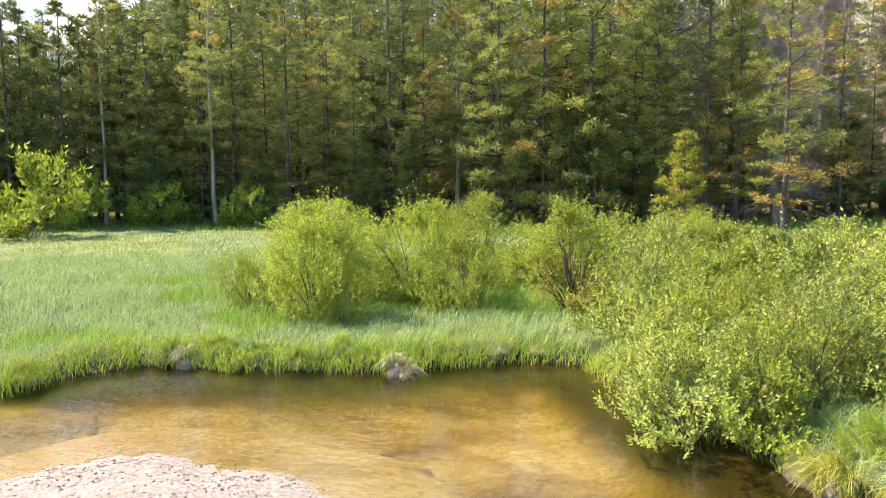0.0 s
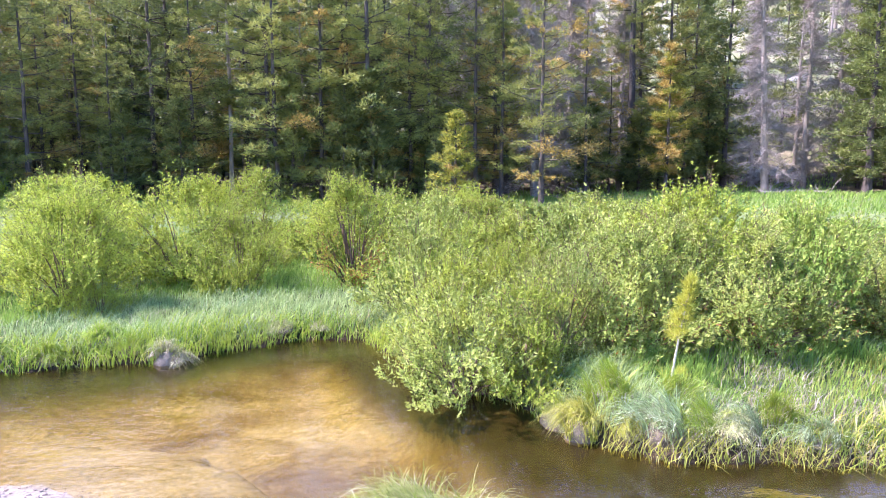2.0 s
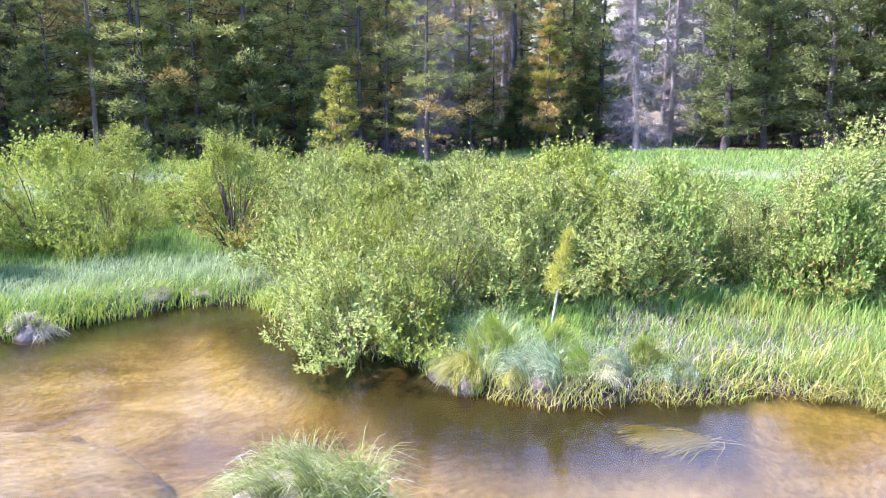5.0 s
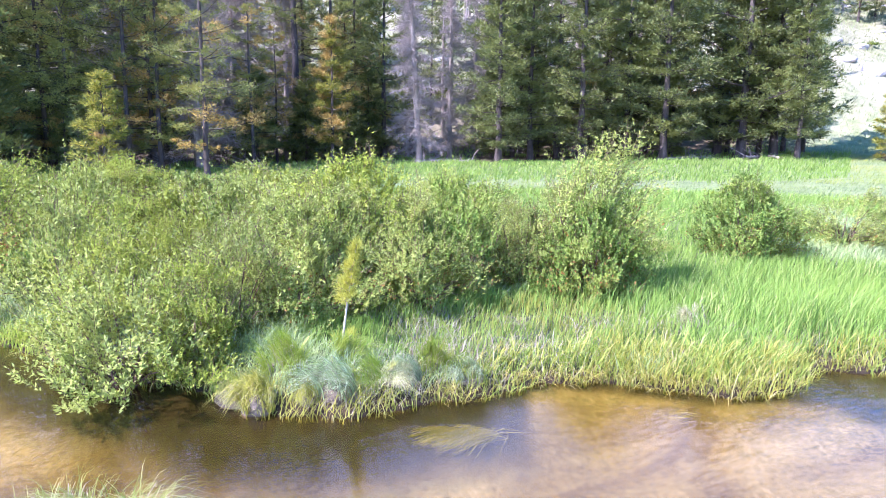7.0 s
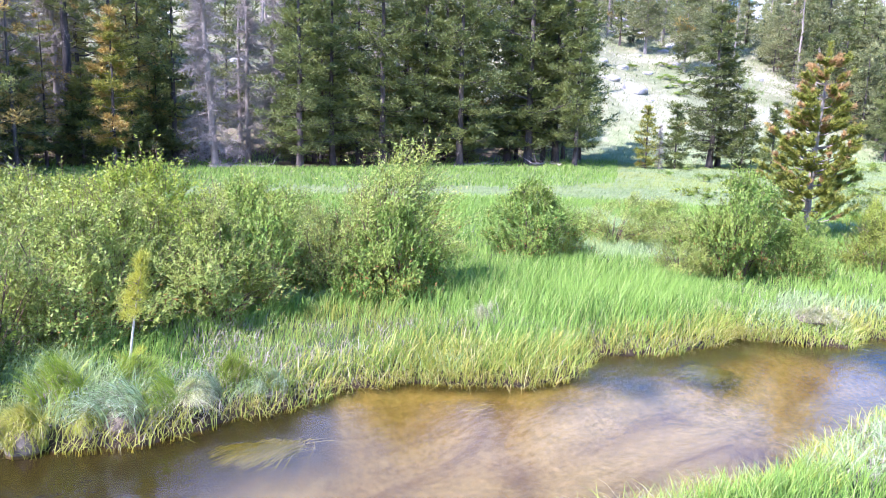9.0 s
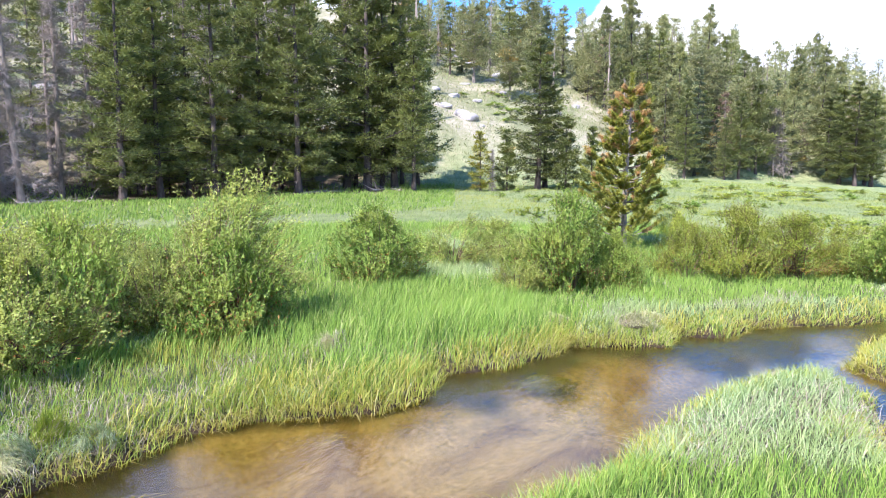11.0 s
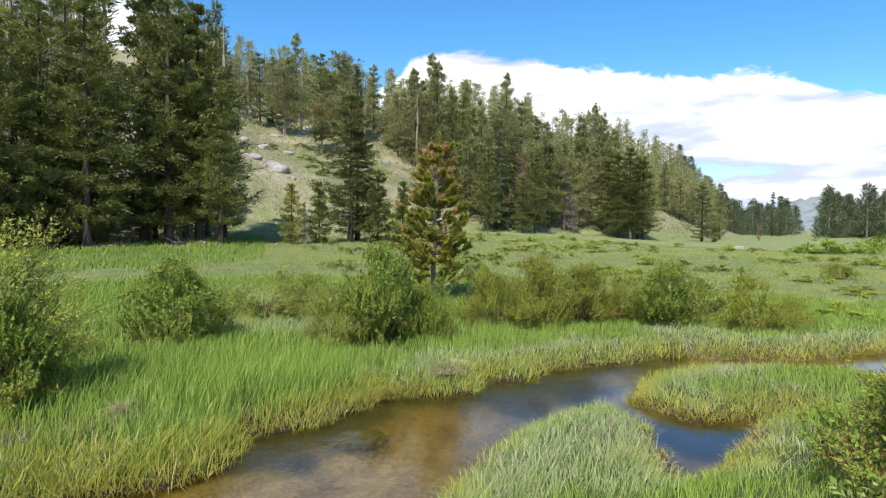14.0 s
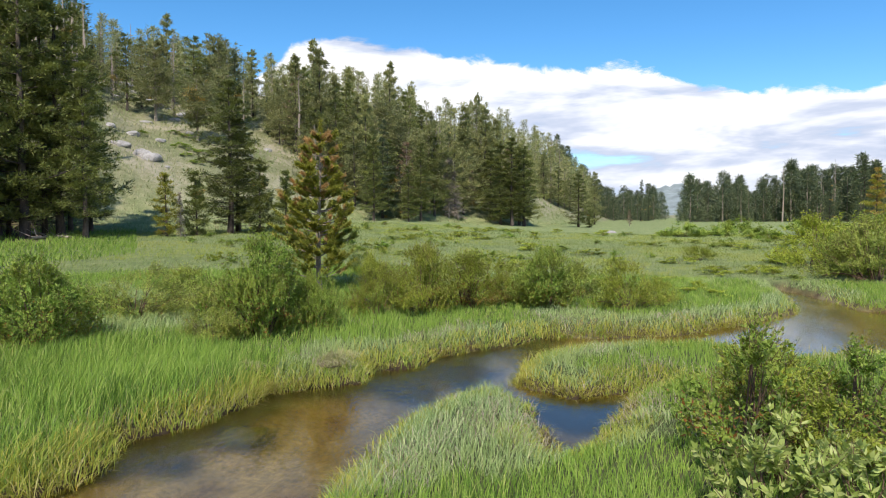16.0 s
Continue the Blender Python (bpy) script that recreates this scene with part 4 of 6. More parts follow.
# ---- the lone pine in the meadow, and the sapling on the bank ----
def brush(bag, a, b, count, length, width, rnd):
    """Needles standing out all round a shoot from a to b, pointing forward."""
    a, b = np.asarray(a, float), np.asarray(b, float)
    run = (b - a) / (np.linalg.norm(b - a) + 1e-9)
    u = rnd.uniform(0.0, 1.05, (count, 1))
    side = rnd.normal(0, 1, (count, 3))
    side -= run * (side @ run)[:, None]
    side /= np.linalg.norm(side, axis=1)[:, None] + 1e-9
    d = side * 0.8 + run * rnd.uniform(0.4, 0.9, (count, 1))
    d /= np.linalg.norm(d, axis=1)[:, None]
    s = np.cross(d, np.array([0, 0, 0.8]) + rnd.normal(0, 0.5, (count, 3)))
    s *= width * 0.5 / (np.linalg.norm(s, axis=1)[:, None] + 1e-9)
    p = a + (b - a) * u
    ln = length * rnd.uniform(0.7, 1.15, (count, 1))
    bag.add(np.stack([p - s, p + s, p + d * ln], 1).reshape(-1, 3), np.arange(count * 3).reshape(-1, 3))


def meadow_pine():
    """Whorls of upswept limbs ending in thick brushes of needles, many upper shoots dead and orange."""
    rnd = np.random.default_rng(101)
    root = new("pine_tree")
    trunk, limbs, green, dry = Bag(), Bag(), Bag(), Bag()
    tall = 4.5
    hs = np.linspace(0, tall, 9)
    path = np.stack([0.05 * np.sin(hs * 1.1), 0.04 * np.sin(hs * 0.8 + 1), hs], 1)
    tube(trunk, path, 0.075 * (1 - hs / tall) ** 0.8 + 0.012, 8)
    part("trunk", *trunk.arrays(), M_BARK_GREY, root, soft=True)
    for k in range(13):
        h = tall * (0.10 + 0.80 * k / 12)
        reach = 1.25 * (1 - h / tall) ** 0.7 + 0.12
        many = 6 if k < 9 else 4
        for j in range(many):
            a = k * 1.1 + j * 6.283 / many + rnd.uniform(-0.3, 0.3)
            ln = reach * rnd.uniform(0.65, 1.12)
            out = np.array([math.cos(a), math.sin(a), 0])
            q = np.linspace(0, 1, 5)[:, None]
            foot = np.array([np.interp(h, hs, path[:, 0]), np.interp(h, hs, path[:, 1]), h + rnd.normal(0, 0.05)])
            limb = foot + out * ln * q + np.array([0, 0, 1.0]) * ln * (0.02 * q + 0.42 * q ** 2)
            tube(limbs, limb, np.linspace(0.020, 0.007, 5), 4)
            lat = np.cross(out, (0, 0, 1.0))
            bare = k < 2 and rnd.random() < 0.6
            shoots = [(limb[-3], limb[-2]), (limb[-2], limb[-1] + (limb[-1] - limb[-2]) * 0.5)]
            for i in range(1 if bare else int(3 + 6 * ln)):
                u = rnd.uniform(0.35, 0.95)
                at = np.array([np.interp(u, q[:, 0], limb[:, c]) for c in range(3)])
                go = out * 0.7 + lat * rnd.choice((-1, 1)) * rnd.uniform(0.4, 1.0) + np.array([0, 0, rnd.uniform(0.35, 0.8)])
                end = at + go / np.linalg.norm(go) * rnd.uniform(0.20, 0.36)
                tube(limbs, [at, end], (0.009, 0.005), 3)
                shoots.append((at + (end - at) * 0.3, end))
            dying = 0.05 if h < 0.3 * tall else 0.16 if h < 0.75 * tall else 0.4
            for at, end in shoots:
                brush(dry if rnd.random() < dying else green, at, end, 120, 0.11, 0.026, rnd)
    for at, end, bag in ((path[-2], path[-1], green), (path[-1] - (0, 0, 0.1), path[-1] + (0, 0, 0.22), green), (path[-2] + (0, 0, 0.2), path[-2] + (0.32, 0.05, 0.45), dry),
                         (path[-2] + (0, 0, 0.2), path[-2] + (-0.30, -0.1, 0.48), dry), (path[-2] + (0, 0, 0.15), path[-2] + (0.05, -0.34, 0.42), dry)):
        tube(limbs, [at, end], (0.010, 0.005), 3)
        brush(bag, at, end, 170, 0.12, 0.026, rnd)
    part("branchwork", *limbs.arrays(), M_BARK_GREY, root, kind="stuff")
    part("crown", *green.arrays(), M_NEEDLE_OLIVE, root, kind="stuff")
    part("dead_foliage", *dry.arrays(), M_TIP, root, "orange dead shoot tips", kind="stuff")
    return root


placed("meadow_pine", meadow_pine, stand(18.2, 3.15, 40, 0.98, 0, 0.05, 0.95), "young pine with orange dead tips standing alone in the meadow", "pine tree")


def sapling():
    rnd = np.random.default_rng(3)
    root = new("pine_sapling")
    stem, limbs, green = Bag(), Bag(), Bag()
    hs = np.linspace(0, 1.12, 7)
    path = np.stack([0.16 * (hs / 1.1) ** 1.3, -0.02 * hs, hs], 1)
    tube(stem, path, np.linspace(0.015, 0.005, 7), 6)
    part("trunk", *stem.arrays(), M_STEM, root, "thin pale bare stem", soft=True)
    at, way = [], []
    for k in range(58):
        h = 1.12 * rnd.uniform(0.38, 1.0) if k > 3 else rnd.uniform(0.05, 0.14)
        u = h / 1.12
        a, ln = rnd.uniform(0, 6.28), (0.02 + 0.15 * (1 - u) ** 0.8) * rnd.uniform(0.4, 1.1)
        foot = np.array([0.16 * u ** 1.3, -0.02 * h, h])
        tip = foot + np.array([math.cos(a) * ln, math.sin(a) * ln, ln * 0.5])
        tube(limbs, [foot, (foot + tip) / 2, tip], (0.007, 0.005, 0.003), 4)
        at.append(tip)
        way.append((math.cos(a) * 0.5, math.sin(a) * 0.5, 0.8))
    puffs(green, at, way, 46, 0.065, 0.009, 0.04, rnd, 0.9)
    part("branchwork", *limbs.arrays(), M_BARK_GREY, root, kind="stuff")
    part("crown", *green.arrays(), M_SAPLING, root, "yellow-green needle tufts")
    return root


placed("sapling", sapling, stand(3.09, 6.2, -35, 1.0, 0, 0.03), "small yellow-green pine sapling with a bare pale stem on the bank", "sapling")


# ---- willows ----
def willow(radius, height, shoots, per, leaf, seed, leaf_len=0.05, low=0.0, rust=0.0, wind=0.0, shoot=0.28, stems=26, broad=0.2, skirt=0.85):
    """A many-stemmed shrub: arching stems and leafy upright shoots filling a lumpy dome; low: share of bare foot."""
    def make():
        rnd = np.random.default_rng(seed)
        root = new("willow_bush")
        off = Vector(rnd.uniform(-40, 40, 3))
        clumps = max(8, shoots // 26)
        pick = rnd.integers(0, clumps, shoots)
        a = rnd.uniform(0, 6.28, clumps)[pick] + rnd.normal(0, 0.17, shoots)
        u = np.clip((rnd.uniform(0, 1, clumps) ** skirt)[pick] + rnd.normal(0, 0.07, shoots), 0, 1)
        swell = rnd.uniform(0.74, 1.14, clumps)[pick]
        lump = np.array([1 + 0.95 * noise.noise(Vector((math.cos(q) * 1.6, math.sin(q) * 1.6, w * 2.2)) + off) for q, w in zip(a, u)]).clip(0.45, 1.3)
        top = np.array([0.86 + 0.65 * noise.noise(Vector((math.cos(q) * 1.1, math.sin(q) * 1.1, 7.0)) + off) for q in a])
        rho = radius * rnd.uniform(0, 1, shoots) ** 0.36 * np.sqrt(1 - 0.92 * u ** 3.2) * (0.82 + 0.3 * u) * lump * swell
        foot = np.stack([np.cos(a) * rho, np.sin(a) * rho, height * (low + (0.9 - low) * u) * np.where(rho > 0.3 * radius, top, 1.0)], 1)
        d = np.stack([np.cos(a), np.sin(a), 0.6 * u], 1) * np.clip(rho / radius, 0.1, 1)[:, None]
        if low > 0.2:
            k = np.clip(foot[:, 2] / height, 0, 1)[:, None]
            foot[:, :2] *= 0.45 + 0.65 * k
        foot[:, 2] = np.maximum(foot[:, 2], 0.05)
        foot[:, :2] += np.array([wind, -0.35 * wind]) * (foot[:, 2:] / height) ** 1.5 * height
        way = d * (0.7, 0.7, 0.25) + rnd.normal(0, 0.25, (shoots, 3)) + np.array([wind * 1.6, -wind * 0.5, 0.75])
        way /= np.linalg.norm(way, axis=1)[:, None]
        ln = shoot * rnd.uniform(0.5, 1.35, shoots) * (0.7 + 0.3 * height / 1.5) * np.where(rnd.random(shoots) < 0.10 * smooth(0.5, 0.9, u), 1.8, 1.0)
        wood = Bag()
        for k in range(stems):
            i = int(rnd.integers(shoots))
            tip = foot[i]
            base = np.array([tip[0] * 0.18, tip[1] * 0.18, 0]) + rnd.normal(0, 0.04, 3) * (1, 1, 0)
            mid = base * 0.5 + tip * 0.5 + np.array([0, 0, 0.16 * height])
            q = np.linspace(0, 1, 5)[:, None]
            tube(wood, base * (1 - q) ** 2 + 2 * q * (1 - q) * mid + q ** 2 * tip, np.linspace(0.011, 0.004, 5) * (0.6 + 0.4 * height), 3)
        tufts(wood, foot + way * ln[:, None] * 0.5, way, 1, 0.9 * shoot, 0.007, 0.02, rnd)
        part("branchwork", *wood.arrays(), M_TWIG, root, kind="stuff")
        u = rnd.uniform(0, 1, (shoots, per))
        at = (foot[:, None] + way[:, None] * (ln[:, None] * u)[..., None]).reshape(-1, 3)
        w = np.repeat(way, per, 0)
        n = len(at)
        side = rnd.normal(0, 1, (n, 3))
        side -= w * (side * w).sum(1)[:, None]
        side /= np.linalg.norm(side, axis=1)[:, None]
        go = side * 0.85 + w * 0.6 + np.array([wind * 1.5, -wind * 0.5, 0.0])
        go /= np.linalg.norm(go, axis=1)[:, None]
        size = leaf_len * rnd.uniform(0.6, 1.25, (n, 1))
        across = np.cross(go, np.repeat(d, per, 0) * 0.7 + np.array([0, 0, 0.8]) + rnd.normal(0, 0.42, (n, 3)))
        across /= np.linalg.norm(across, axis=1)[:, None] + 1e-9
        up = np.cross(across, go)
        mid = at + go * size * 0.45 - up * size * 0.1
        v = np.stack([at, mid - across * size * broad, mid + across * size * broad, at + go * size], 1)
        rusty = rnd.random(n) < rust * smooth(0.7, 0.2, at[:, 2] / height)
        for sel, mat, nm in ((~rusty, leaf, "foliage"), (rusty, M_LEAF_RED, "rusty_foliage")):
            c = int(sel.sum())
            if c > 20:
                f = (np.arange(c) * 4)[:, None, None] + np.array(((0, 1, 2), (1, 3, 2)))[None]
                part(nm, v[sel].reshape(-1, 3), f.reshape(-1, 3), mat, root, kind="stuff")
        return root
    return make


WILLOWS = {}
for v in range(3):
    WILLOWS["green", v] = willow(0.95, 1.8, 1350, 17, M_LEAF, 200 + v, 0.05)
    WILLOWS["silver", v] = willow(0.9, 1.6, 1150, 18, M_LEAF_SILVER, 210 + v, 0.045, wind=0.10, rust=0.06)
    WILLOWS["deep", v] = willow(0.95, 1.3, 1750, 16, M_LEAF_DEEP, 220 + v, 0.05, rust=0.08, shoot=0.19, broad=0.22)
    WILLOWS["low", v] = willow(1.0, 1.05, 760, 16, (M_LEAF, M_LEAF_SILVER, M_LEAF)[v], 230 + v, 0.054)
for v in range(2):
    WILLOWS["small", v] = willow(1.0, 1.05, 110, 9, (M_LEAF, M_LEAF_DEEP)[v], 250 + v, 0.15, shoot=0.35, stems=10)
    WILLOWS["far", v] = willow(3.0, 2.5, 320, 10, (M_LEAF, M_LEAF_DEEP)[v], 256 + v, 0.30, shoot=0.6, stems=14)
for v in range(2):
    WILLOWS["golden", v] = willow(0.95, 1.2, 900, 16, M_LEAF_GOLD, 260 + v, 0.052, rust=0.05, stems=30)
    WILLOWS["open", v] = willow(0.6, 1.0, 330, 15, (M_LEAF_DEEP, M_LEAF_GOLD)[v], 264 + v, 0.052, low=0.15, rust=0.22, stems=46, shoot=0.26, broad=0.22)
WILLOWS["broad", 0] = willow(0.4, 0.55, 70, 13, M_LEAF_PALE, 268, 0.085, low=0.1, stems=24, shoot=0.26, broad=0.2)
WILLOWS["red", 0] = willow(0.74, 1.85, 1050, 16, M_LEAF, 240, 0.048, low=0.10, rust=0.25, stems=40)
WILLOWS["over", 0] = willow(0.95, 1.25, 1000, 15, M_LEAF_SILVER, 241, 0.052, broad=0.19, skirt=1.45)
WILLOWS["over", 1] = willow(0.95, 1.25, 1000, 15, M_LEAF, 242, 0.052, broad=0.19, skirt=1.45)
WILLOWS["wind", 0] = willow(0.8, 2.2, 1200, 16, M_LEAF_SILVER, 243, 0.05, wind=0.25, rust=0.12, shoot=0.38)
W_SIZE = {"green": (0.95, 1.8), "silver": (0.9, 1.6), "deep": (0.95, 1.3), "low": (1.0, 1.05), "red": (0.72, 1.85), "over": (0.95, 1.25), "wind": (0.8, 2.2), "small": (1.0, 1.05), "far": (3.0, 2.5), "golden": (0.95, 1.2), "open": (0.6, 1.0), "broad": (0.4, 0.55)}
W_LABEL = {"green": "bright yellow-green willow bush", "silver": "grey-green willow bush with silvery leaves", "deep": "dense dark green willow bush",
           "low": "low spreading yellow-green willow bush", "red": "upright willow bush with reddish bare lower stems",
           "over": "rounded willow bush overhanging the stream", "wind": "tall willow bush blown by the wind", "small": "small low willow shrub in the meadow", "far": "broad willow thicket far across the meadow",
           "golden": "low yellow-green willow bush in the wet meadow", "open": "open willow bush with reddish stems on the near bank", "broad": "low shrub with large pale green leaves"}


def bush(kind, v, x, y, radius, height, turn=None):
    r0, h0 = W_SIZE[kind]
    turn = 0.0 if kind in ("wind", "silver") else (r2.uniform(0, 360) if turn is None else turn)
    return placed(("w", kind, v), WILLOWS[kind, v], stand(x, y, turn, height / h0, 0, 0.03, radius / r0), W_LABEL[kind], "willow bush", "willow bushes")


bush("far", 0, -23.7, 25.6, 2.7, 3.1)
bush("far", 0, -25.2, 30.5, 2.0, 1.9)
bush("far", 0, -21.9, 33, 2.0, 1.5)
bush("far", 0, -17, 33, 1.7, 1.4)
bush("far", 1, -14, 32, 1.8, 1.1)
bush("far", 0, -11, 31, 1.6, 1.0)
bush("far", 0, -27.5, 27, 2.2, 2.4)
bush("green", 0, -4.35, 11.0, 0.95, 1.75)
bush("green", 1, -3.05, 12.9, 1.15, 1.95)
bush("green", 2, -3.7, 10.4, 0.42, 0.72)
bush("low", 0, -6.1, 11.9, 0.6, 0.95)
bush("green", 2, -1.7, 14.3, 1.0, 1.65)
bush("green", 0, -0.7, 14.9, 0.95, 1.4)
bush("red", 0, 0.0, 12.15, 0.78, 1.85)
bush("green", 1, -5.0, 13.0, 0.9, 1.75)
bush("green", 2, 1.3, 16.3, 1.1, 1.45)
bush("green", 0, 2.7, 15.4, 1.1, 1.4)
bush("green", 1, -2.4, 17, 1.1, 1.85)
bush("low", 1, 0.8, 18.4, 1.2, 1.3)
bush("low", 2, 4.1, 17.5, 1.2, 1.15)
bush("low", 0, 2.3, 12.2, 1.0, 1.05)
bush("low", 1, 3.8, 13.4, 1.1, 1.05)
bush("low", 2, 5.4, 14.8, 1.2, 1.1)
bush("low", 0, 2.1, 9.6, 0.9, 1.1)
bush("low", 1, 3.5, 10.2, 1.0, 1.15)
bush("low", 2, 4.8, 11.4, 1.0, 1.15)
bush("low", 0, 6.3, 12.6, 1.0, 1.1)
bush("low", 2, 1.6, 10.9, 0.9, 1.0)
bush("silver", 0, 5.9, 9.8, 1.0, 1.35)
bush("low", 1, 7.6, 11.0, 1.0, 1.0)
bush("low", 2, 3.3, 20, 1.3, 1.2)
bush("low", 1, 1.0, 10.0, 0.8, 1.0)
bush("low", 2, 2.9, 11.2, 1.0, 1.1)
bush("low", 0, 4.3, 12.5, 1.0, 1.1)
bush("low", 1, 5.6, 13.3, 1.1, 1.05)
bush("low", 2, 7.2, 13.6, 1.1, 1.0)
bush("low", 0, 2.6, 17.2, 1.2, 1.2)
bush("low", 1, 5.6, 16.2, 1.2, 1.05)
bush("low", 2, 8.6, 12.4, 1.0, 0.9)
bush("silver", 1, 4.9, 9.0, 0.9, 1.3)
bush("silver", 2, 7.1, 9.4, 0.9, 1.25)
bush("low", 0, 6.6, 10.6, 1.0, 1.1)
bush("green", 1, -6.0, 15.5, 1.1, 1.7)
bush("green", 2, -4.0, 15.2, 1.1, 1.9)
bush("low", 2, -2.0, 12.2, 0.7, 1.1)
bush("green", 0, -7.5, 19, 1.4, 1.6)
bush("low", 1, 1.6, 13.6, 1.0, 1.2)
bush("low", 2, 0.4, 16.2, 1.1, 1.4)
bush("low", 0, 6.2, 17.6, 1.2, 1.0)
bush("green", 2, -0.5, 21, 1.3, 1.4)
bush("green", 0, -4.2, 20, 1.3, 1.5)
bush("over", 0, 1.15, 6.95, 0.85, 1.12)
bush("over", 1, 1.75, 6.75, 0.72, 1.05)
bush("over", 0, 2.3, 7.25, 0.75, 1.25)
bush("over", 1, 1.3, 8.2, 0.95, 1.25)
bush("silver", 0, 2.5, 8.6, 0.9, 1.4)
bush("silver", 2, 3.15, 7.5, 0.85, 1.85)
bush("silver", 1, 3.85, 7.85, 0.85, 1.8)
bush("silver", 1, 4.7, 7.2, 0.85, 1.65)
bush("deep", 2, 5.5, 7.7, 0.9, 1.65)
bush("silver", 0, 6.3, 8.4, 0.85, 1.5)
bush("green", 1, 4.3, 8.4, 0.9, 1.7)
bush("wind", 0, 7.2, 6.9, 0.85, 2.2)
bush("silver", 1, 7.8, 7.6, 0.85, 1.75)
bush("deep", 0, 6.95, 6.35, 0.75, 1.4)
bush("silver", 2, 6.6, 7.4, 0.7, 1.5)
bush("deep", 1, 11.4, 6.7, 1.0, 1.4)
bush("silver", 2, 9.7, 8.4, 0.8, 1.1)
bush("silver", 0, 14.4, 6.4, 0.9, 1.15)
bush("silver", 1, 15.3, 5.5, 0.9, 1.15)
bush("deep", 2, 12.4, 3.25, 0.95, 1.4)
bush("deep", 0, 13.0, 2.35, 0.6, 1.0)
bush("silver", 1, 11.9, 4.0, 0.6, 1.0)
bush("golden", 0, 14.6, 1.3, 0.7, 1.05)
bush("golden", 1, 15.0, 0.3, 0.85, 1.3)
bush("red", 0, 15.6, -0.75, 0.62, 1.22)
bush("deep", 1, 15.9, -2.55, 0.82, 1.25)
bush("golden", 0, 16.3, -1.6, 0.6, 0.9)
bush("golden", 1, 15.4, -4.4, 0.85, 0.95)
bush("golden", 0, 16.4, -5.3, 0.7, 0.75)
bush("low", 1, 17.6, -3.6, 0.8, 0.7)
bush("low", 0, 19, 1.9, 0.9, 1.0)
bush("golden", 1, 17.4, 0.6, 0.9, 1.1)
bush("low", 2, 18.6, -1.2, 0.8, 0.9)
bush("open", 0, 6.05, -2.75, 0.62, 1.05)
bush("open", 1, 6.75, -3.35, 0.55, 0.85)
bush("open", 1, 5.65, -3.3, 0.5, 0.75)
bush("open", 0, 6.3, -3.9, 0.5, 0.8)
bush("open", 1, 7.4, -3.7, 0.55, 0.7)
bush("open", 0, 5.2, -4.0, 0.55, 0.7)
bush("broad", 0, 4.75, -2.35, 0.42, 0.58)
bush("broad", 0, 4.7, -3.0, 0.40, 0.50, 120)
bush("broad", 0, 5.35, -2.75, 0.38, 0.52, 240)
bush("low", 1, 21.3, -13.9, 1.5, 1.5)
bush("deep", 2, 23.5, -15.2, 1.6, 1.6)
bush("low", 2, 27, -15.3, 1.6, 1.7)
bush("low", 0, 30.7, -12, 1.2, 0.7)
bush("far", 1, 60, -22, 3.4, 2.8)
bush("far", 1, 62, -26, 3.0, 2.4)
bush("far", 1, 55, -27, 3.0, 2.2)
bush("far", 1, 50, -30, 3.2, 2.8)
bush("far", 1, 46, -29, 3.0, 2.3)
bush("far", 1, 56, -33, 3.4, 3.0)
bush("far", 1, 38, -24, 2.2, 2.0)
bush("far", 1, 70, -32, 4.0, 3.2)
bush("far", 1, 66, -37, 4.0, 3.4)
for k in range(210):
    yaw, r = r2.uniform(-124, -68), r2.uniform(19, 70)
    x, y = polar(yaw, r)
    if r < np.interp(yaw, FOOT_YAW, FOOT) - 6 and shore(x, y) > 0.6:
        bush("small", k % 2, x, y, r2.uniform(0.25, 0.8) * (0.75 + r / 70), r2.uniform(0.28, 0.6) * (0.8 + r / 120))


# ---- boulders on the slope ----
def boulder(seed):
    def make():
        rnd = np.random.default_rng(seed)
        bm = bmesh.new()
        bmesh.ops.create_icosphere(bm, subdivisions=3, radius=1.0)
        off = Vector(rnd.uniform(-50, 50, 3))
        for vtx in bm.verts:
            p = vtx.co.copy()
            vtx.co = p * (1 + 0.32 * noise.noise(p * 0.9 + off) + 0.10 * noise.noise(p * 3.1 + off))
            vtx.co.z *= 0.68
        me = bpy.data.meshes.new("boulder")
        bm.to_mesh(me)
        bm.free()
        me.materials.append(M_ROCK)
        return new("boulder", me)
    return make


def on_slope(yaw, el):
    """Out along a bearing until the slope rises to that elevation."""
    rr = np.arange(46, 190, 0.5)
    xs, ys = -np.sin(radians(yaw)) * rr, np.cos(radians(yaw)) * rr
    over = np.degrees(np.arctan2(land(xs, ys)[0] - EYE, rr)) > el
    i = int(np.argmax(over)) if over.any() else 90
    return xs[i], ys[i]


def rock(k, yaw, el, size):
    x, y = on_slope(yaw, el)
    placed(("rock", k % 4), boulder(300 + k % 4), stand(x, y, r2.uniform(0, 360), size, 0, 0.15 * size, size * r2.uniform(0.9, 1.4)), "weathered pale granite boulder on the dry slope", "boulder", "boulders")


rock(0, -67.2, 4.6, 1.0)
rock(1, -66.5, 5.0, 0.8)
rock(2, -65.4, 10.0, 1.1)
rock(3, -66.0, 9.6, 0.7)
rock(0, -67.0, 8.9, 0.9)
rock(1, -68.3, 3.9, 0.45)
rock(2, -65.9, 6.4, 0.55)
rock(3, -64.9, 9.2, 0.6)
rock(0, -69.0, 7.6, 0.7)
rock(1, -70.0, 6.6, 0.6)
rock(2, -69.6, 7.9, 0.9)
rock(3, -71.6, 6.5, 0.6)
rock(0, -74.5, 5.0, 0.5)
rock(1, -78.5, 4.4, 0.7)
rock(2, -80.2, 4.2, 0.6)
rock(3, -88.6, 0.6, 0.5)
rock(0, -91.0, 1.8, 0.7)
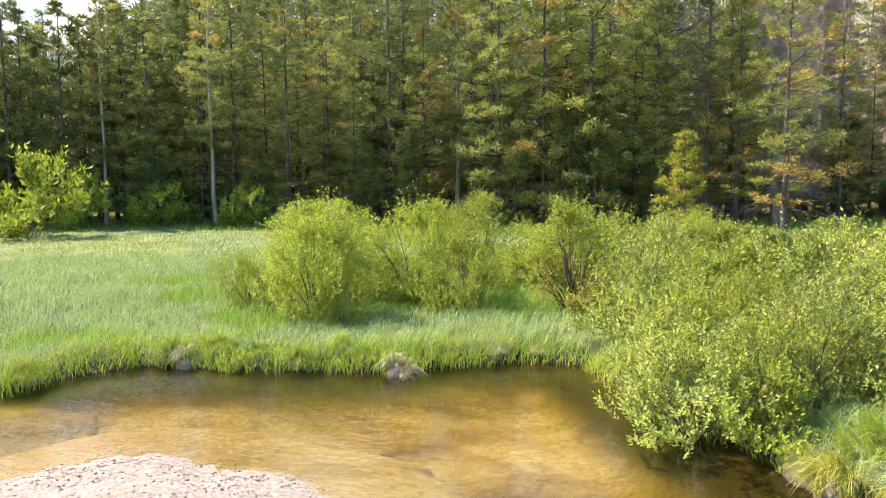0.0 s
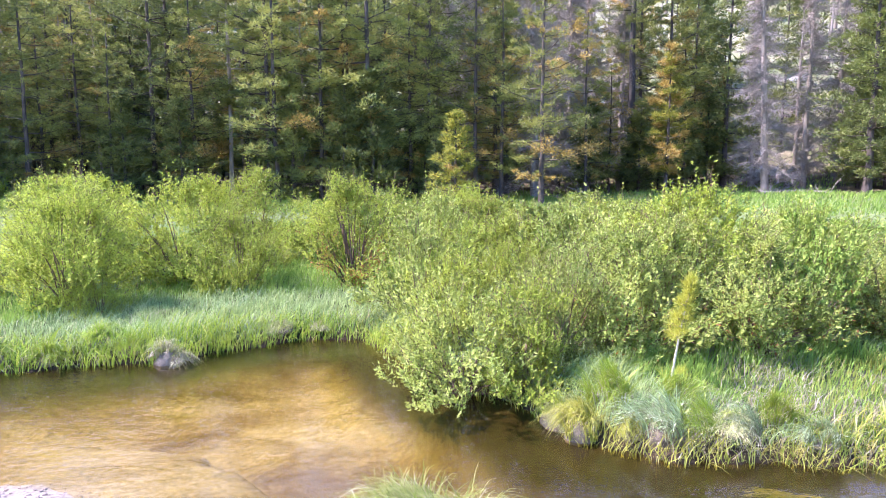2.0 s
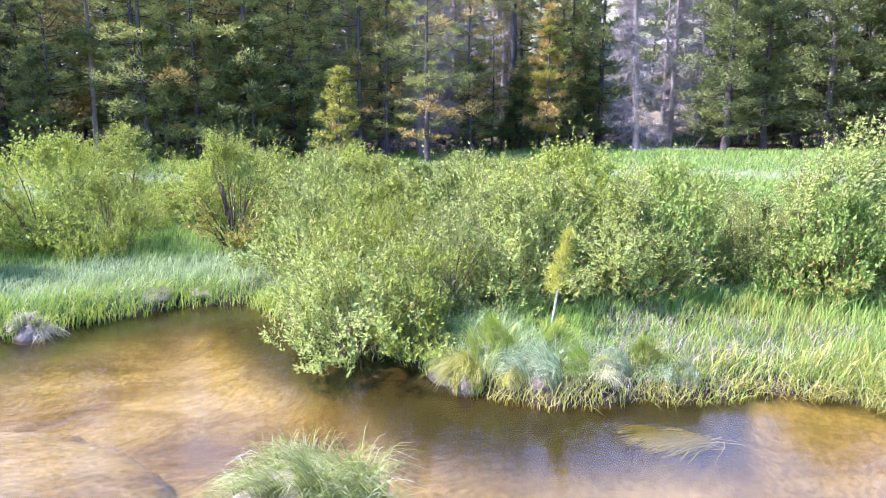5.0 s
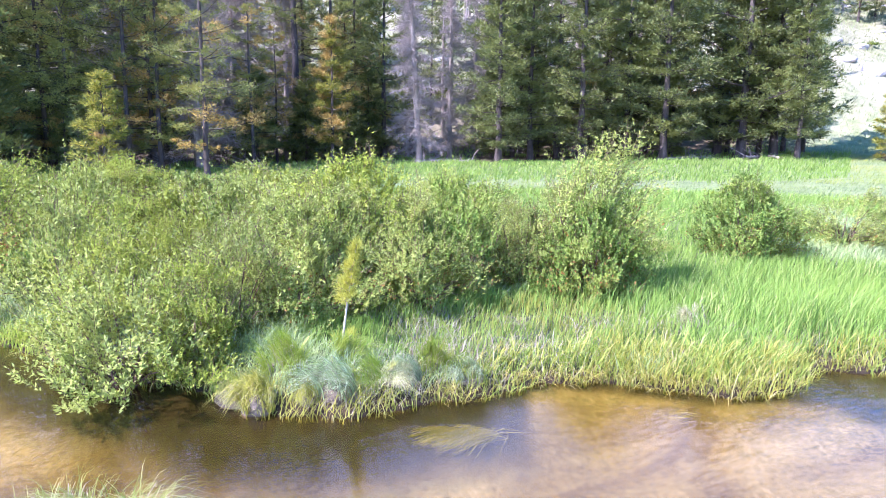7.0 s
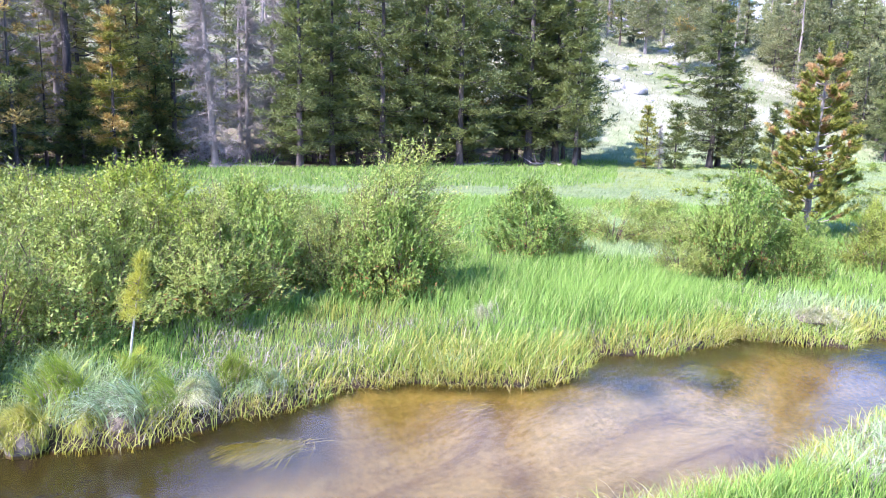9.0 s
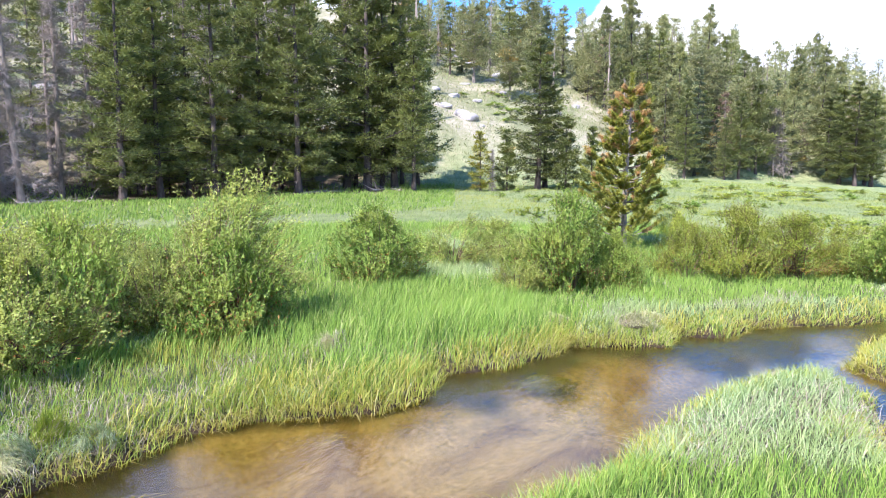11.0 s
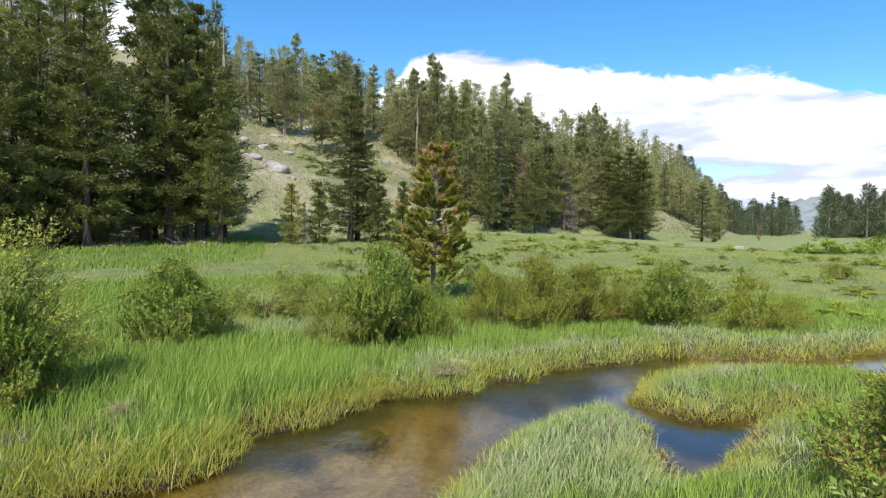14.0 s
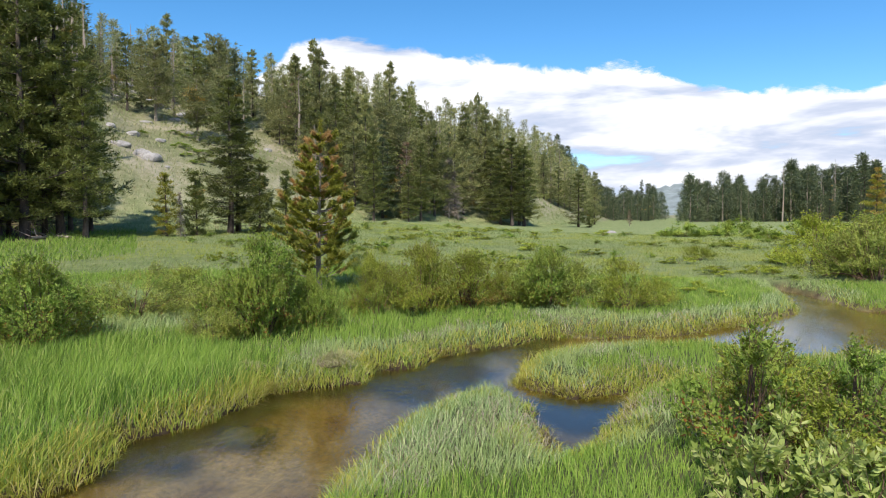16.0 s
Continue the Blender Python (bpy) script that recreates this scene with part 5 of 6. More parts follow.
rock(1, -92.2, 1.4, 0.5)
rock(2, -95.2, 1.0, 0.5)
rock(3, -63.0, 8.0, 0.9)
rock(0, -62.0, 5.0, 0.7)
rock(1, -35.0, 6.0, 1.0)
rock(2, -28.0, 8.0, 1.2)
rock(3, -6.0, 9.0, 1.2)
rock(0, 20.0, 9.0, 1.3)
rock(1, -64.4, 7.0, 0.7)
rock(2, -65.0, 5.6, 0.6)
rock(3, -66.8, 7.4, 0.7)
rock(0, -67.8, 6.0, 0.5)
rock(1, -64.0, 10.0, 1.0)
rock(2, -68.0, 8.6, 0.8)
rock(3, -71.2, 7.6, 0.7)
rock(0, -72.4, 6.0, 0.6)
rock(1, -76.0, 5.4, 0.8)
for k, (yaw, el, size) in enumerate(((-66.4, 6.4, 1.5), (-69.3, 5.6, 1.6), (-70.2, 5.2, 1.5), (-69.8, 6.3, 1.3), (-71.0, 5.0, 1.5), (-70.6, 4.3, 1.4), (-68.8, 6.6, 1.2), (-69.6, 4.8, 1.4), (-72.6, 3.2, 1.2))):
    x, y = on_slope(yaw, el)
    tagged(bush("far", 1, x, y, size * 1.2, size * 0.62), "low green shrub on the dry slope", "shrub", "hillside shrubs")
x, y = polar(-104.6, 75)
placed(("rock", 1), boulder(301), stand(x, y, 30, 0.6, 0, 0.1, 0.7), "pale boulder out in the meadow", "boulder", "boulders")


# ---- dead wood ----
def log(length, radius, seed):
    def make():
        rnd = np.random.default_rng(seed)
        root = new("fallen_log")
        b = Bag()
        q = np.linspace(-0.5, 0.5, 6)[:, None]
        tube(b, np.array([1.0, 0, 0]) * length * q + rnd.normal(0, 0.02, (6, 3)) + (0, 0, radius), np.linspace(radius, radius * 0.5, 6), 7)
        part("trunk", *b.arrays(), M_BARK_GREY, root, soft=True)
        t = Bag()
        for k in range(16):
            p = np.array([rnd.uniform(-0.4, 0.5) * length, 0, radius])
            d = rnd.normal(0, 1, 3) * (0.5, 1, 0.7)
            d[2] = abs(d[2]) * 0.7
            tube(t, [p, p + d * 0.4, p + d * 0.8 + (0.15, 0, -0.05)], (0.02, 0.012, 0.005), 3)
        part("branchwork", *t.arrays(), M_TWIG_GREY, root, kind="stuff")
        return root
    return make


for k, (yaw, r, turn) in enumerate(((-34.2, 39.5, 20), (-35.2, 40.2, -30), (-33.6, 40.5, 70), (-59.8, 44.0, 10), (-60.6, 44.4, 50), (-54.6, 43, -20), (-20.0, 36, 80), (-11, 35, 20),
                                    (-91.0, 92, 10), (-91.4, 93, 70), (-90.6, 92.5, -40), (-90.9, 93.5, 30), (12, 37, 15), (22, 39, -25))):
    x, y = polar(yaw, r)
    placed(("log", k % 3), log(3.6, 0.09, 320 + k % 3), stand(x, y, turn, 1.0, 0, 0.02), "grey fallen trunk with broken branches", "log", "fallen logs")


def dead_branch(length, seed):
    def make():
        rnd = np.random.default_rng(seed)
        root = new("dead_branch")
        b, t = Bag(), Bag()
        q = np.linspace(-0.5, 0.5, 7)[:, None]
        path = np.array([1.0, 0, 0]) * length * q + rnd.normal(0, 0.012, (7, 3)) * (0.3, 1, 0.4) + (0, 0, 0.012)
        tube(b, path, np.linspace(0.013, 0.004, 7), 6)
        part("stick", *b.arrays(), M_BARK_GREY, root, soft=True)
        for k in (2, 3, 5):
            d = np.array([0.6, rnd.choice((-1, 1)) * 0.7, 0.35]) * length * 0.18
            tube(t, [path[k], path[k] + d * 0.5 + rnd.normal(0, 0.006, 3), path[k] + d], (0.006, 0.004, 0.002), 4)
        part("twigs", *t.arrays(), M_TWIG_GREY, root)
        return root
    return make


for x, y, lift, turn, size, label in ((-1.62, 4.35, 0.0, -8, 0.55, "thin dark twig lying on the sandbar"), (6.95, 4.6, 0.26, 52, 0.5, "bare dead branch leaning in the sedge"),
                                      (8.75, -0.95, 0.02, 20, 0.4, "pale dead stick at the water's edge")):
    m = Matrix.Translation((x, y, max(0.0, float(ground_z(x, y)[0])) + lift)) @ Euler((0, radians(-35 if lift > 0.1 else -3), radians(turn))).to_matrix().to_4x4() @ Matrix.Diagonal((size, size, size, 1))
    placed("dead_branch", dead_branch(1.0, 350), m, label, "branch", "dead branches")


# ---- tussocks at the water's edge ----
def tussock(radius, height, count, mat, seed, lean=0.9, heading=None, thatch=0.25, core=0.6, mound=0.42, thick=0.011, crest=0.38, droop=0.72, comb=0.7, fan=0.55):
    """A mound of drooping sedge with dead leaves at its foot."""
    def make():
        global rng
        rnd = np.random.default_rng(seed)
        kept, rng = rng, rnd
        root = new("sedge_tussock")
        bm = bmesh.new()
        bmesh.ops.create_icosphere(bm, subdivisions=3, radius=1.0)
        for vtx in bm.verts:
            vtx.co *= 1 + 0.12 * noise.noise(vtx.co * 2.0 + Vector((seed, 0, 0)))
            vtx.co.x *= radius * core
            vtx.co.y *= radius * core
            vtx.co.z = max(vtx.co.z, -0.2) * height * mound
        me = bpy.data.meshes.new("root_mound")
        bm.to_mesh(me)
        bm.free()
        me.materials.append(M_MOUND)
        ob = new("root_mound", me)
        ob.parent = root
        knots = 15
        tuft_a, tuft_f = rnd.uniform(0, 6.28, knots), np.sqrt(rnd.uniform(0, 1, knots))
        tuft_turn, tuft_h, tuft_lean = rnd.normal(0, 0.3, knots), rnd.uniform(0.6, 1.25, knots), rnd.uniform(0.45, 1.5, knots)
        for nm, n, m, hh in (("green_foliage", int(count * (1 - thatch)), mat, 1.0), ("dead_foliage", int(count * thatch), M_GRASS_DRY, 0.75)):
            tuft = rnd.integers(0, knots, n)
            a, f = tuft_a[tuft] + rnd.normal(0, 0.22, n), np.clip(tuft_f[tuft] + rnd.normal(0, 0.10, n), 0, 1.1)
            base = np.stack([np.cos(a) * f * radius * core, np.sin(a) * f * radius * core, height * crest * (1 - 0.8 * f ** 2)], 1)
            head = (a if heading is None else np.where(rnd.random(n) < comb, heading, a)) + tuft_turn[tuft] + rnd.normal(0, fan, n)
            hh = hh * tuft_h[tuft]
            part(nm, *blades(base, height * hh * rnd.uniform(0.55, 1.3, n), head, lean * tuft_lean[tuft] * (0.45 + 0.7 * f) * rnd.uniform(0.6, 1.35, n), np.full(n, thick), 4, droop=droop), m, root, kind="stuff")
        rng = kept
        return root
    return make


M_MOUND = rugged("peat", ((0.3, (0.10, 0.075, 0.05)), (0.7, (0.30, 0.24, 0.17))), 5.0, 40.0, 0.8)
TUSSOCKS = {
    "near": (tussock(0.64, 0.36, 3400, M_GRASS_TUFT, 401, 1.1, 3.5, 0.16, 0.85, 0.72, 0.006, 0.72, 0.85, 0.75, 0.35), "pale green sedge tussock standing in the shallow water"),
    "yellow": (tussock(0.19, 0.26, 800, M_GRASS_YELLOW, 402, 0.7, 3.4, 0.12, 0.8, 0.7, 0.008, 0.75, 1.1, 0.9, 0.3), "bright yellow drooping sedge tussock at the water's edge"),
    "blue": (tussock(0.25, 0.40, 800, M_GRASS_SILVER, 403, 1.0, 3.3, 0.2, 0.9, 0.40, 0.009, 0.36, 0.5, 0.97, 0.22), "blue-green windblown sedge tussock on the bank"),
    "green": (tussock(0.25, 0.40, 700, M_GRASS_VIVID, 407, 0.8, 3.3, 0.15, 0.9, 0.35, 0.008, 0.32, 0.45, 0.9, 0.3), "green sedge tussock leaning over the water"),
    "white": (tussock(0.17, 0.22, 900, M_GRASS_PALE, 404, 0.8, None, 0.6, 0.8, 0.8, 0.007, 0.9, 1.0), "bleached dead grass tussock overhanging the bank"),
    "edge": (tussock(0.34, 0.40, 900, M_GRASS_VIVID, 405, 0.9, None, 0.12, 0.8, 0.5, 0.009, 0.5, 0.85), "yellow-green sedge tussock along the bank"),
    "tan": (tussock(0.55, 0.30, 1300, M_GRASS_PALE, 406, 1.0, 4.2, 0.2, 0.8, 0.4, 0.009, 0.6, 0.9), "bleached tan sedge mat on the bank"),
}


def clump(kind, x, y, size=1.0, turn=0.0, low=0.04):
    low = -0.03 if kind == "tan" else low
    z = max(float(ground_z(x, y)[0]), -0.02) - low
    m = Matrix.Translation((x, y, z)) @ Euler((0, 0, radians(turn))).to_matrix().to_4x4() @ Matrix.Diagonal((size, size, size, 1))
    make, label = TUSSOCKS[kind]
    return placed(("t", kind), make, m, label, "sedge tussock", "sedge tussocks")


clump("near", 0.3, 4.02, 1.0)
clump("yellow", 1.98, 5.62, 1.0)
clump("yellow", 2.35, 5.42, 0.6, 60)
clump("blue", 2.62, 5.34, 0.85)
clump("green", 2.35, 5.9, 0.95, 15)
clump("green", 2.95, 5.28, 0.75, -20)
clump("blue", 3.3, 5.22, 0.72, -10)
clump("tan", 3.1, 5.25, 0.45, 20)
clump("blue", 3.82, 4.98, 0.66, 30)
clump("green", 3.62, 5.3, 0.7, 50)
clump("green", 2.9, 5.75, 0.8, 100)
clump("white", -2.3, 8.52, 1.15)
clump("white", -5.3, 8.45, 0.9, 40)
clump("tan", -1.0, 9.5, 0.9)
clump("tan", -0.5, 9.55, 0.7, 60)
clump("tan", 10.0, 1.6, 1.1, 10)
clump("tan", 10.5, 1.45, 0.9, 80)
clump("tan", 9.75, 2.75, 0.8, 70)
clump("near", 1.98, 5.95, 0.5, 10)
clump("tan", 7.0, 3.75, 0.7, 70)
clump("white", 6.9, 4.7, 0.9, 10)
for k, (x, y) in enumerate(((-5.6, 8.6), (-4.3, 8.6), (-3.7, 8.6), (-2.8, 8.75), (-6.8, 7.3), (-4.9, 8.75), (-3.2, 8.9))):
    clump("edge", x, y, r2.uniform(0.7, 0.95), r2.uniform(0, 360))


# ---- weed trailing in the current ----
WEEDS = ((3.75, 4.55, 183, 1.1), (3.6, 4.42, 178, 0.9), (8.15, 2.2, 168, 1.0), (6.2, 3.05, 140, 1.2), (5.7, 3.45, 135, 0.9))


def water_weed(seed):
    def make():
        rnd = np.random.default_rng(seed)
        n = 520
        base = np.stack([rnd.uniform(-0.1, 0.25, n), rnd.normal(0, 0.10, n), np.zeros(n)], 1)
        v, f = blades(base, rnd.uniform(0.3, 0.75, n), rnd.normal(0, 0.3, n), rnd.uniform(0.8, 1.0, n), np.full(n, 0.008), 5, curl=np.full(n, 1.0), facing=np.full(n, math.pi / 2))
        v[:, 2] = 0.10 * np.tanh(v[:, 2] * 3.0) + 0.015 * np.sin(v[:, 0] * 14 + v[:, 1] * 9)
        return new("water_weed", tri_mesh("water_weed", v, f, M_WEED))
    return make


for k, (x, y, turn, size) in enumerate(WEEDS):
    m = Matrix.Translation((x, y, -0.16)) @ Euler((0, 0, radians(turn))).to_matrix().to_4x4() @ Matrix.Diagonal((size, size, 1, 1))
    tagged(placed(("weed", k % 2), water_weed(340 + k % 2), m, "yellow-green weed streaming under the clear water", "water weed", "water weed"), kind="stuff")


# ---- gravel on the sandbar and in the shallows ----
def gravel():
    rnd = np.random.default_rng(21)
    n = 60000
    x, y = rnd.uniform(-7.5, 0.6, n), rnd.uniform(2.2, 6.2, n)
    sd, bar = shore(x, y), on_bar(x, y)
    ok = (bar > 0.4) & (sd > -0.25) & (rnd.random(n) < smooth(-0.25, 0.2, sd) * (0.6 + 0.5 * wobble(x, y, 4.0, 0.3)))
    x, y = x[ok], y[ok]
    n = len(x)
    phi = (1 + 5 ** 0.5) / 2
    ico = np.array([(-1, phi, 0), (1, phi, 0), (-1, -phi, 0), (1, -phi, 0), (0, -1, phi), (0, 1, phi), (0, -1, -phi), (0, 1, -phi), (phi, 0, -1), (phi, 0, 1), (-phi, 0, -1), (-phi, 0, 1)]) / 1.9
    tri = np.array([(0, 11, 5), (0, 5, 1), (0, 1, 7), (0, 7, 10), (0, 10, 11), (1, 5, 9), (5, 11, 4), (11, 10, 2), (10, 7, 6), (7, 1, 8), (3, 9, 4), (3, 4, 2), (3, 2, 6), (3, 6, 8), (3, 8, 9), (4, 9, 5), (2, 4, 11), (6, 2, 10), (8, 6, 7), (9, 8, 1)])
    size = 0.004 + 0.012 * rnd.uniform(0, 1, n) ** 4
    shape = rnd.uniform(0.6, 1.2, (n, 12, 1)) * size[:, None, None] * rnd.uniform(0.7, 1.3, (n, 1, 3)) * (1, 1, 0.42)
    v = ico[None] * shape + np.stack([x, y, ground_z(x, y) + 0.2 * size], 1)[:, None]
    f = (np.arange(n) * 12)[:, None, None] + tri[None]
    return tagged(new("gravel", tri_mesh("gravel", v.reshape(-1, 3), f.reshape(-1, 3), M_PEBBLE)), "small tan and grey pebbles on the sandbar", "gravel", kind="stuff")


gravel()


# ---- grass ----
def scatter(n, yaw0, yaw1, r0, r1, rnd, even=1.0):
    """Points over a fan of the plan; even below 1 favours the near part."""
    u = rnd.uniform(0, 1, n) ** (1 / even)
    r = np.sqrt(r0 ** 2 + u * (r1 ** 2 - r0 ** 2)) if even >= 1 else r0 + (r1 - r0) * rnd.uniform(0, 1, n)
    a = np.radians(yaw0 + (yaw1 - yaw0) * rnd.uniform(0, 1, n))
    return -np.sin(a) * r, np.cos(a) * r


def sward(name, label, mat, x, y, keep, height, width, rnd, segs=2, lean=(0.25, 0.7), wind=-0.35, spread=1.2, dip=0.02):
    k = keep
    x, y = x[k], y[k]
    n = len(x)
    h = height[k] if isinstance(height, np.ndarray) else np.full(n, height)
    h = h * rnd.uniform(0.6, 1.25, n)
    w = width[k] if isinstance(width, np.ndarray) else np.full(n, width)
    z = ground_z(x, y) - dip
    wind = wind[k] if isinstance(wind, np.ndarray) else wind
    v, f = blades(np.stack([x, y, z], 1), h, wind + rnd.normal(0, spread, n), rnd.uniform(*lean, n), w, segs)
    return tagged(new(name, tri_mesh(name, v, f, mat)), label, "grass", kind="stuff")


g = np.random.default_rng(11)


def stature(x, y):
    """Shorter growth on the wet near side and round the side channel."""
    return 1 - 0.3 * smooth(1.6, 0.4, y) - 0.32 * np.exp(-((x - 7.6) ** 2 / 1.8 + (y + 1.6) ** 2 / 1.0))


# sedge fringe hanging over the banks
x, y = scatter(800000, 55, -128, 3.0, 22, g)
sd = shore(x, y)
edge = (sd > -0.06) & (sd < 0.42 + 0.25 * wobble(x, y, 2.1, 0.8)) & (g.random(len(x)) < 0.75 + 0.45 * wobble(x, y, 3.3, 1.4)) & (on_bar(x, y) < 0.3) & (g.random(len(x)) < smooth(24, 8, np.hypot(x, y)))
lush = edge & (x < -0.1 + 0.6 * wobble(x, y, 1.2, 0.5))
sward("vivid_sedge", "vivid green sedge hanging over the far bank", M_GRASS_VIVID, x, y, lush, 0.36 + 0.12 * wobble(x, y, 1.5, 0.3), 0.007 + 0.0006 * np.hypot(x, y), g, 3, (0.3, 1.0), spread=1.6)
sward("sedge", "yellow-green sedge fringe leaning over the stream banks", M_GRASS_BANK, x, y, edge & ~lush, (0.27 + 0.12 * wobble(x, y, 1.5, 0.3)) * stature(x, y), 0.0065 + 0.0006 * np.hypot(x, y), g, 3, (0.3, 1.0), spread=1.6)
# golden blades drooping into the water
x, y = scatter(520000, 40, -128, 3.4, 17, g)
sd = shore(x, y)
step = 0.05
toward = np.arctan2(sd - shore(x, y + step), sd - shore(x + step, y))
tip = (sd > -0.05) & (sd < 0.13) & (on_bar(x, y) < 0.2) & (g.random(len(x)) < 0.42 + 0.6 * wobble(x, y, 2.3, 0.7)) & ((x > 3.4) | (g.random(len(x)) < 0.12)) & ((y > 2.0) | (x > 8.6) | (g.random(len(x)) < 0.25))
sward("golden_sedge", "golden sedge blades drooping into the stream", M_GRASS_GOLD, x, y, tip, (0.25 + 0.08 * wobble(x, y, 1.9, 1.1)) * stature(x, y), 0.006 + 0.0006 * np.hypot(x, y), g, 4, (0.7, 1.5), wind=toward, spread=0.5)
x, y = scatter(300000, 0, -128, 3.4, 15, g)
sd = shore(x, y)
mix = (sd > 0.08) & (sd < 0.48 + 0.3 * wobble(x, y, 1.7, 2.0)) & (on_bar(x, y) < 0.2) & (g.random(len(x)) < 0.2 + 0.35 * wobble(x, y, 1.1, 1.5)) & (x > 3.6) & ((y > 2.0) | ((x > 8.5) & (g.random(len(x)) < 0.3)))
sward("golden_sedge", "yellowing sedge along the stream bank", M_GRASS_GOLD, x, y, mix, 0.30 + 0.08 * wobble(x, y, 1.9, 1.1), 0.006 + 0.0006 * np.hypot(x, y), g, 3, (0.2, 0.9), spread=1.3)
# meadow near the stream, green and blue-grey patches
x, y = scatter(430000, 55, -128, 1.6, 24, g, 0.9)
sd, r = shore(x, y), np.hypot(x, y)
blue = wobble(x, y, 0.55, 1.2) + 0.9 * smooth(2.2, 0.8, np.abs(y - 10.0)) * smooth(4.0, 2.0, np.abs(x + 1.0)) + 0.5 * smooth(1.2, 0.3, sd) + 0.75 * smooth(-2.5, -4.5, x) * smooth(8.8, 9.8, y) - 1.2 * smooth(3.0, 1.2, np.hypot(x - 9.5, y - 4.6)) - 1.1 * smooth(2.0, 0.9, np.hypot(x - 4.4, y - 6.1)) + (0.55 - 0.55 * smooth(-0.4, -1.4, y)) * smooth(2.4, 1.2, y) * smooth(11, 9, r) > 0.35
ok = (sd > 0.16) & (on_bar(x, y) < 0.25) & ((r > 2.6) | (y < 1.2))
tall = 0.32 + 0.08 * wobble(x, y, 0.8, 0.9) + 0.09 * wobble(x, y, 5.3, 0.2) + 0.16 * smooth(3.2, 1.0, np.hypot(x - 9.0, y - 4.6))
tall = tall * stature(x, y)
close = r < 9.5
thin = 0.0042 + 0.0007 * r
tall = tall * (1 - 0.45 * smooth(1.9, 0.8, np.hypot(x - 4.2, (y - 5.7) * 1.3)))
sere = (np.hypot(x - 5.0, (y - 5.3) * 1.15) < 1.6 + 0.3 * wobble(x, y, 2.2, 0.4)) & (g.random(len(x)) < 0.75)
sward("sedge", "thin yellow-green sedge on the point", M_GRASS_BANK, x, y, ok & ~blue & close & sere, tall * 0.8, thin, g, 3, (0.15, 0.6))
sward("grass", "tall fresh green meadow grass", M_GRASS, x, y, ok & ~blue & close & ~sere, tall, thin, g, 3, (0.15, 0.6))
sward("grass", "green grass among the willows", M_GRASS, x, y, ok & ~blue & ~close, tall * 0.85, thin, g, 2, (0.15, 0.6))
sward("blue_sedge", "blue-grey sedge bending in the wind", M_GRASS_BLUE, x, y, ok & blue & close, tall * 0.95, thin, g, 3, (0.3, 0.9))
sward("blue_sedge", "grey-green sedge along the far bank", M_GRASS_BLUE, x, y, ok & blue & ~close, tall * 0.85, thin, g, 2, (0.3, 0.9))
# the near bank behind and under the viewer
x, y = scatter(90000, 55, 232, 0.05, 15, g, 0.9)
x2, y2 = scatter(16000, 55, -128, 0.02, 3.2, g)
x, y = np.concatenate([x, x2]), np.concatenate([y, y2])
ok = (shore(x, y) > 0.16) & (on_bar(x, y) < 0.25 + 0.2 * wobble(x, y, 3.0, 0.2))
sward("grass", "meadow grass on the near bank", M_GRASS, x, y, ok, 0.24 + 0.06 * wobble(x, y, 2.1, 0.9), 0.014, g, 2, (0.15, 0.7))
# old bleached stalks and litter among the green
x, y = scatter(90000, 55, -128, 2.5, 17, g, 0.9)
sd = shore(x, y)
old = (sd > 0.02) & (on_bar(x, y) < 0.4) & (wobble(x, y, 1.9, 0.9) + 0.5 * smooth(1.0, 0.2, sd) + 0.6 * smooth(1.9, 0.8, np.hypot(x - 4.2, (y - 5.7) * 1.3)) > 0.45)
sward("dry_grass", "bleached dead stalks lying among the sedge", M_GRASS_DRY, x, y, old, 0.24, 0.007 + 0.0004 * np.hypot(x, y), g, 2, (0.4, 1.4), spread=2.0)
# wider meadow
x, y = scatter(330000, 55, -128, 20, 70, g, 0.9)
r, yaw = np.hypot(x, y), bearing(x, y)
ok = (r < np.interp(yaw, FOOT_YAW, FOOT) - np.where(yaw > -60, 9, 1)) & (shore(x, y) > 0.1)
patch = wobble(x, y, 0.3, 2.2) + 0.5 * wobble(x, y, 0.9, 0.7) > -0.05
rise = 0.17 + 0.07 * wobble(x, y, 0.8, 1.3) + 0.05 * wobble(x, y, 2.6, 0.4)
# lush grass whose darker green also stands for the trees' shade
lush = ok & (yaw > -66) & (r > np.interp(yaw, FOOT_YAW, FOOT) - 21 + 2 * wobble(x, y, 0.5, 0.3))
sward("grass", "lush tall green grass along the forest edge, tree shade in its colour", M_GRASS, x, y, lush, rise * 1.7, 0.010 + 0.0006 * r, g, 2, (0.2, 0.7))
ok = ok & ~lush
sward("grass", "green meadow grass stretching to the trees", M_GRASS_FAR, x, y, ok & ~patch, rise * 1.1, 0.010 + 0.0006 * r, g, 1, (0.3, 1.0))
sward("blue_sedge", "grey-green sedge out in the meadow", M_SEDGE_FAR, x, y, ok & patch, rise, 0.010 + 0.0006 * r, g, 1, (0.3, 1.0))
# dry grass on the slope, thin shaded grass under the trees
x, y = scatter(50000, -58, -104, 48, 140, g, 0.9)
d = land(x, y)[1]
sward("hill_grass", "dry bunch grass on the slope", M_GRASS_HILL, x, y, d > 1.0, 0.34, 0.03 + 0.0007 * np.hypot(x, y), g, 2, (0.2, 0.7))
x, y = scatter(46000, 55, -62, 30, 58, g, 0.9)
r, yaw = np.hypot(x, y), bearing(x, y)
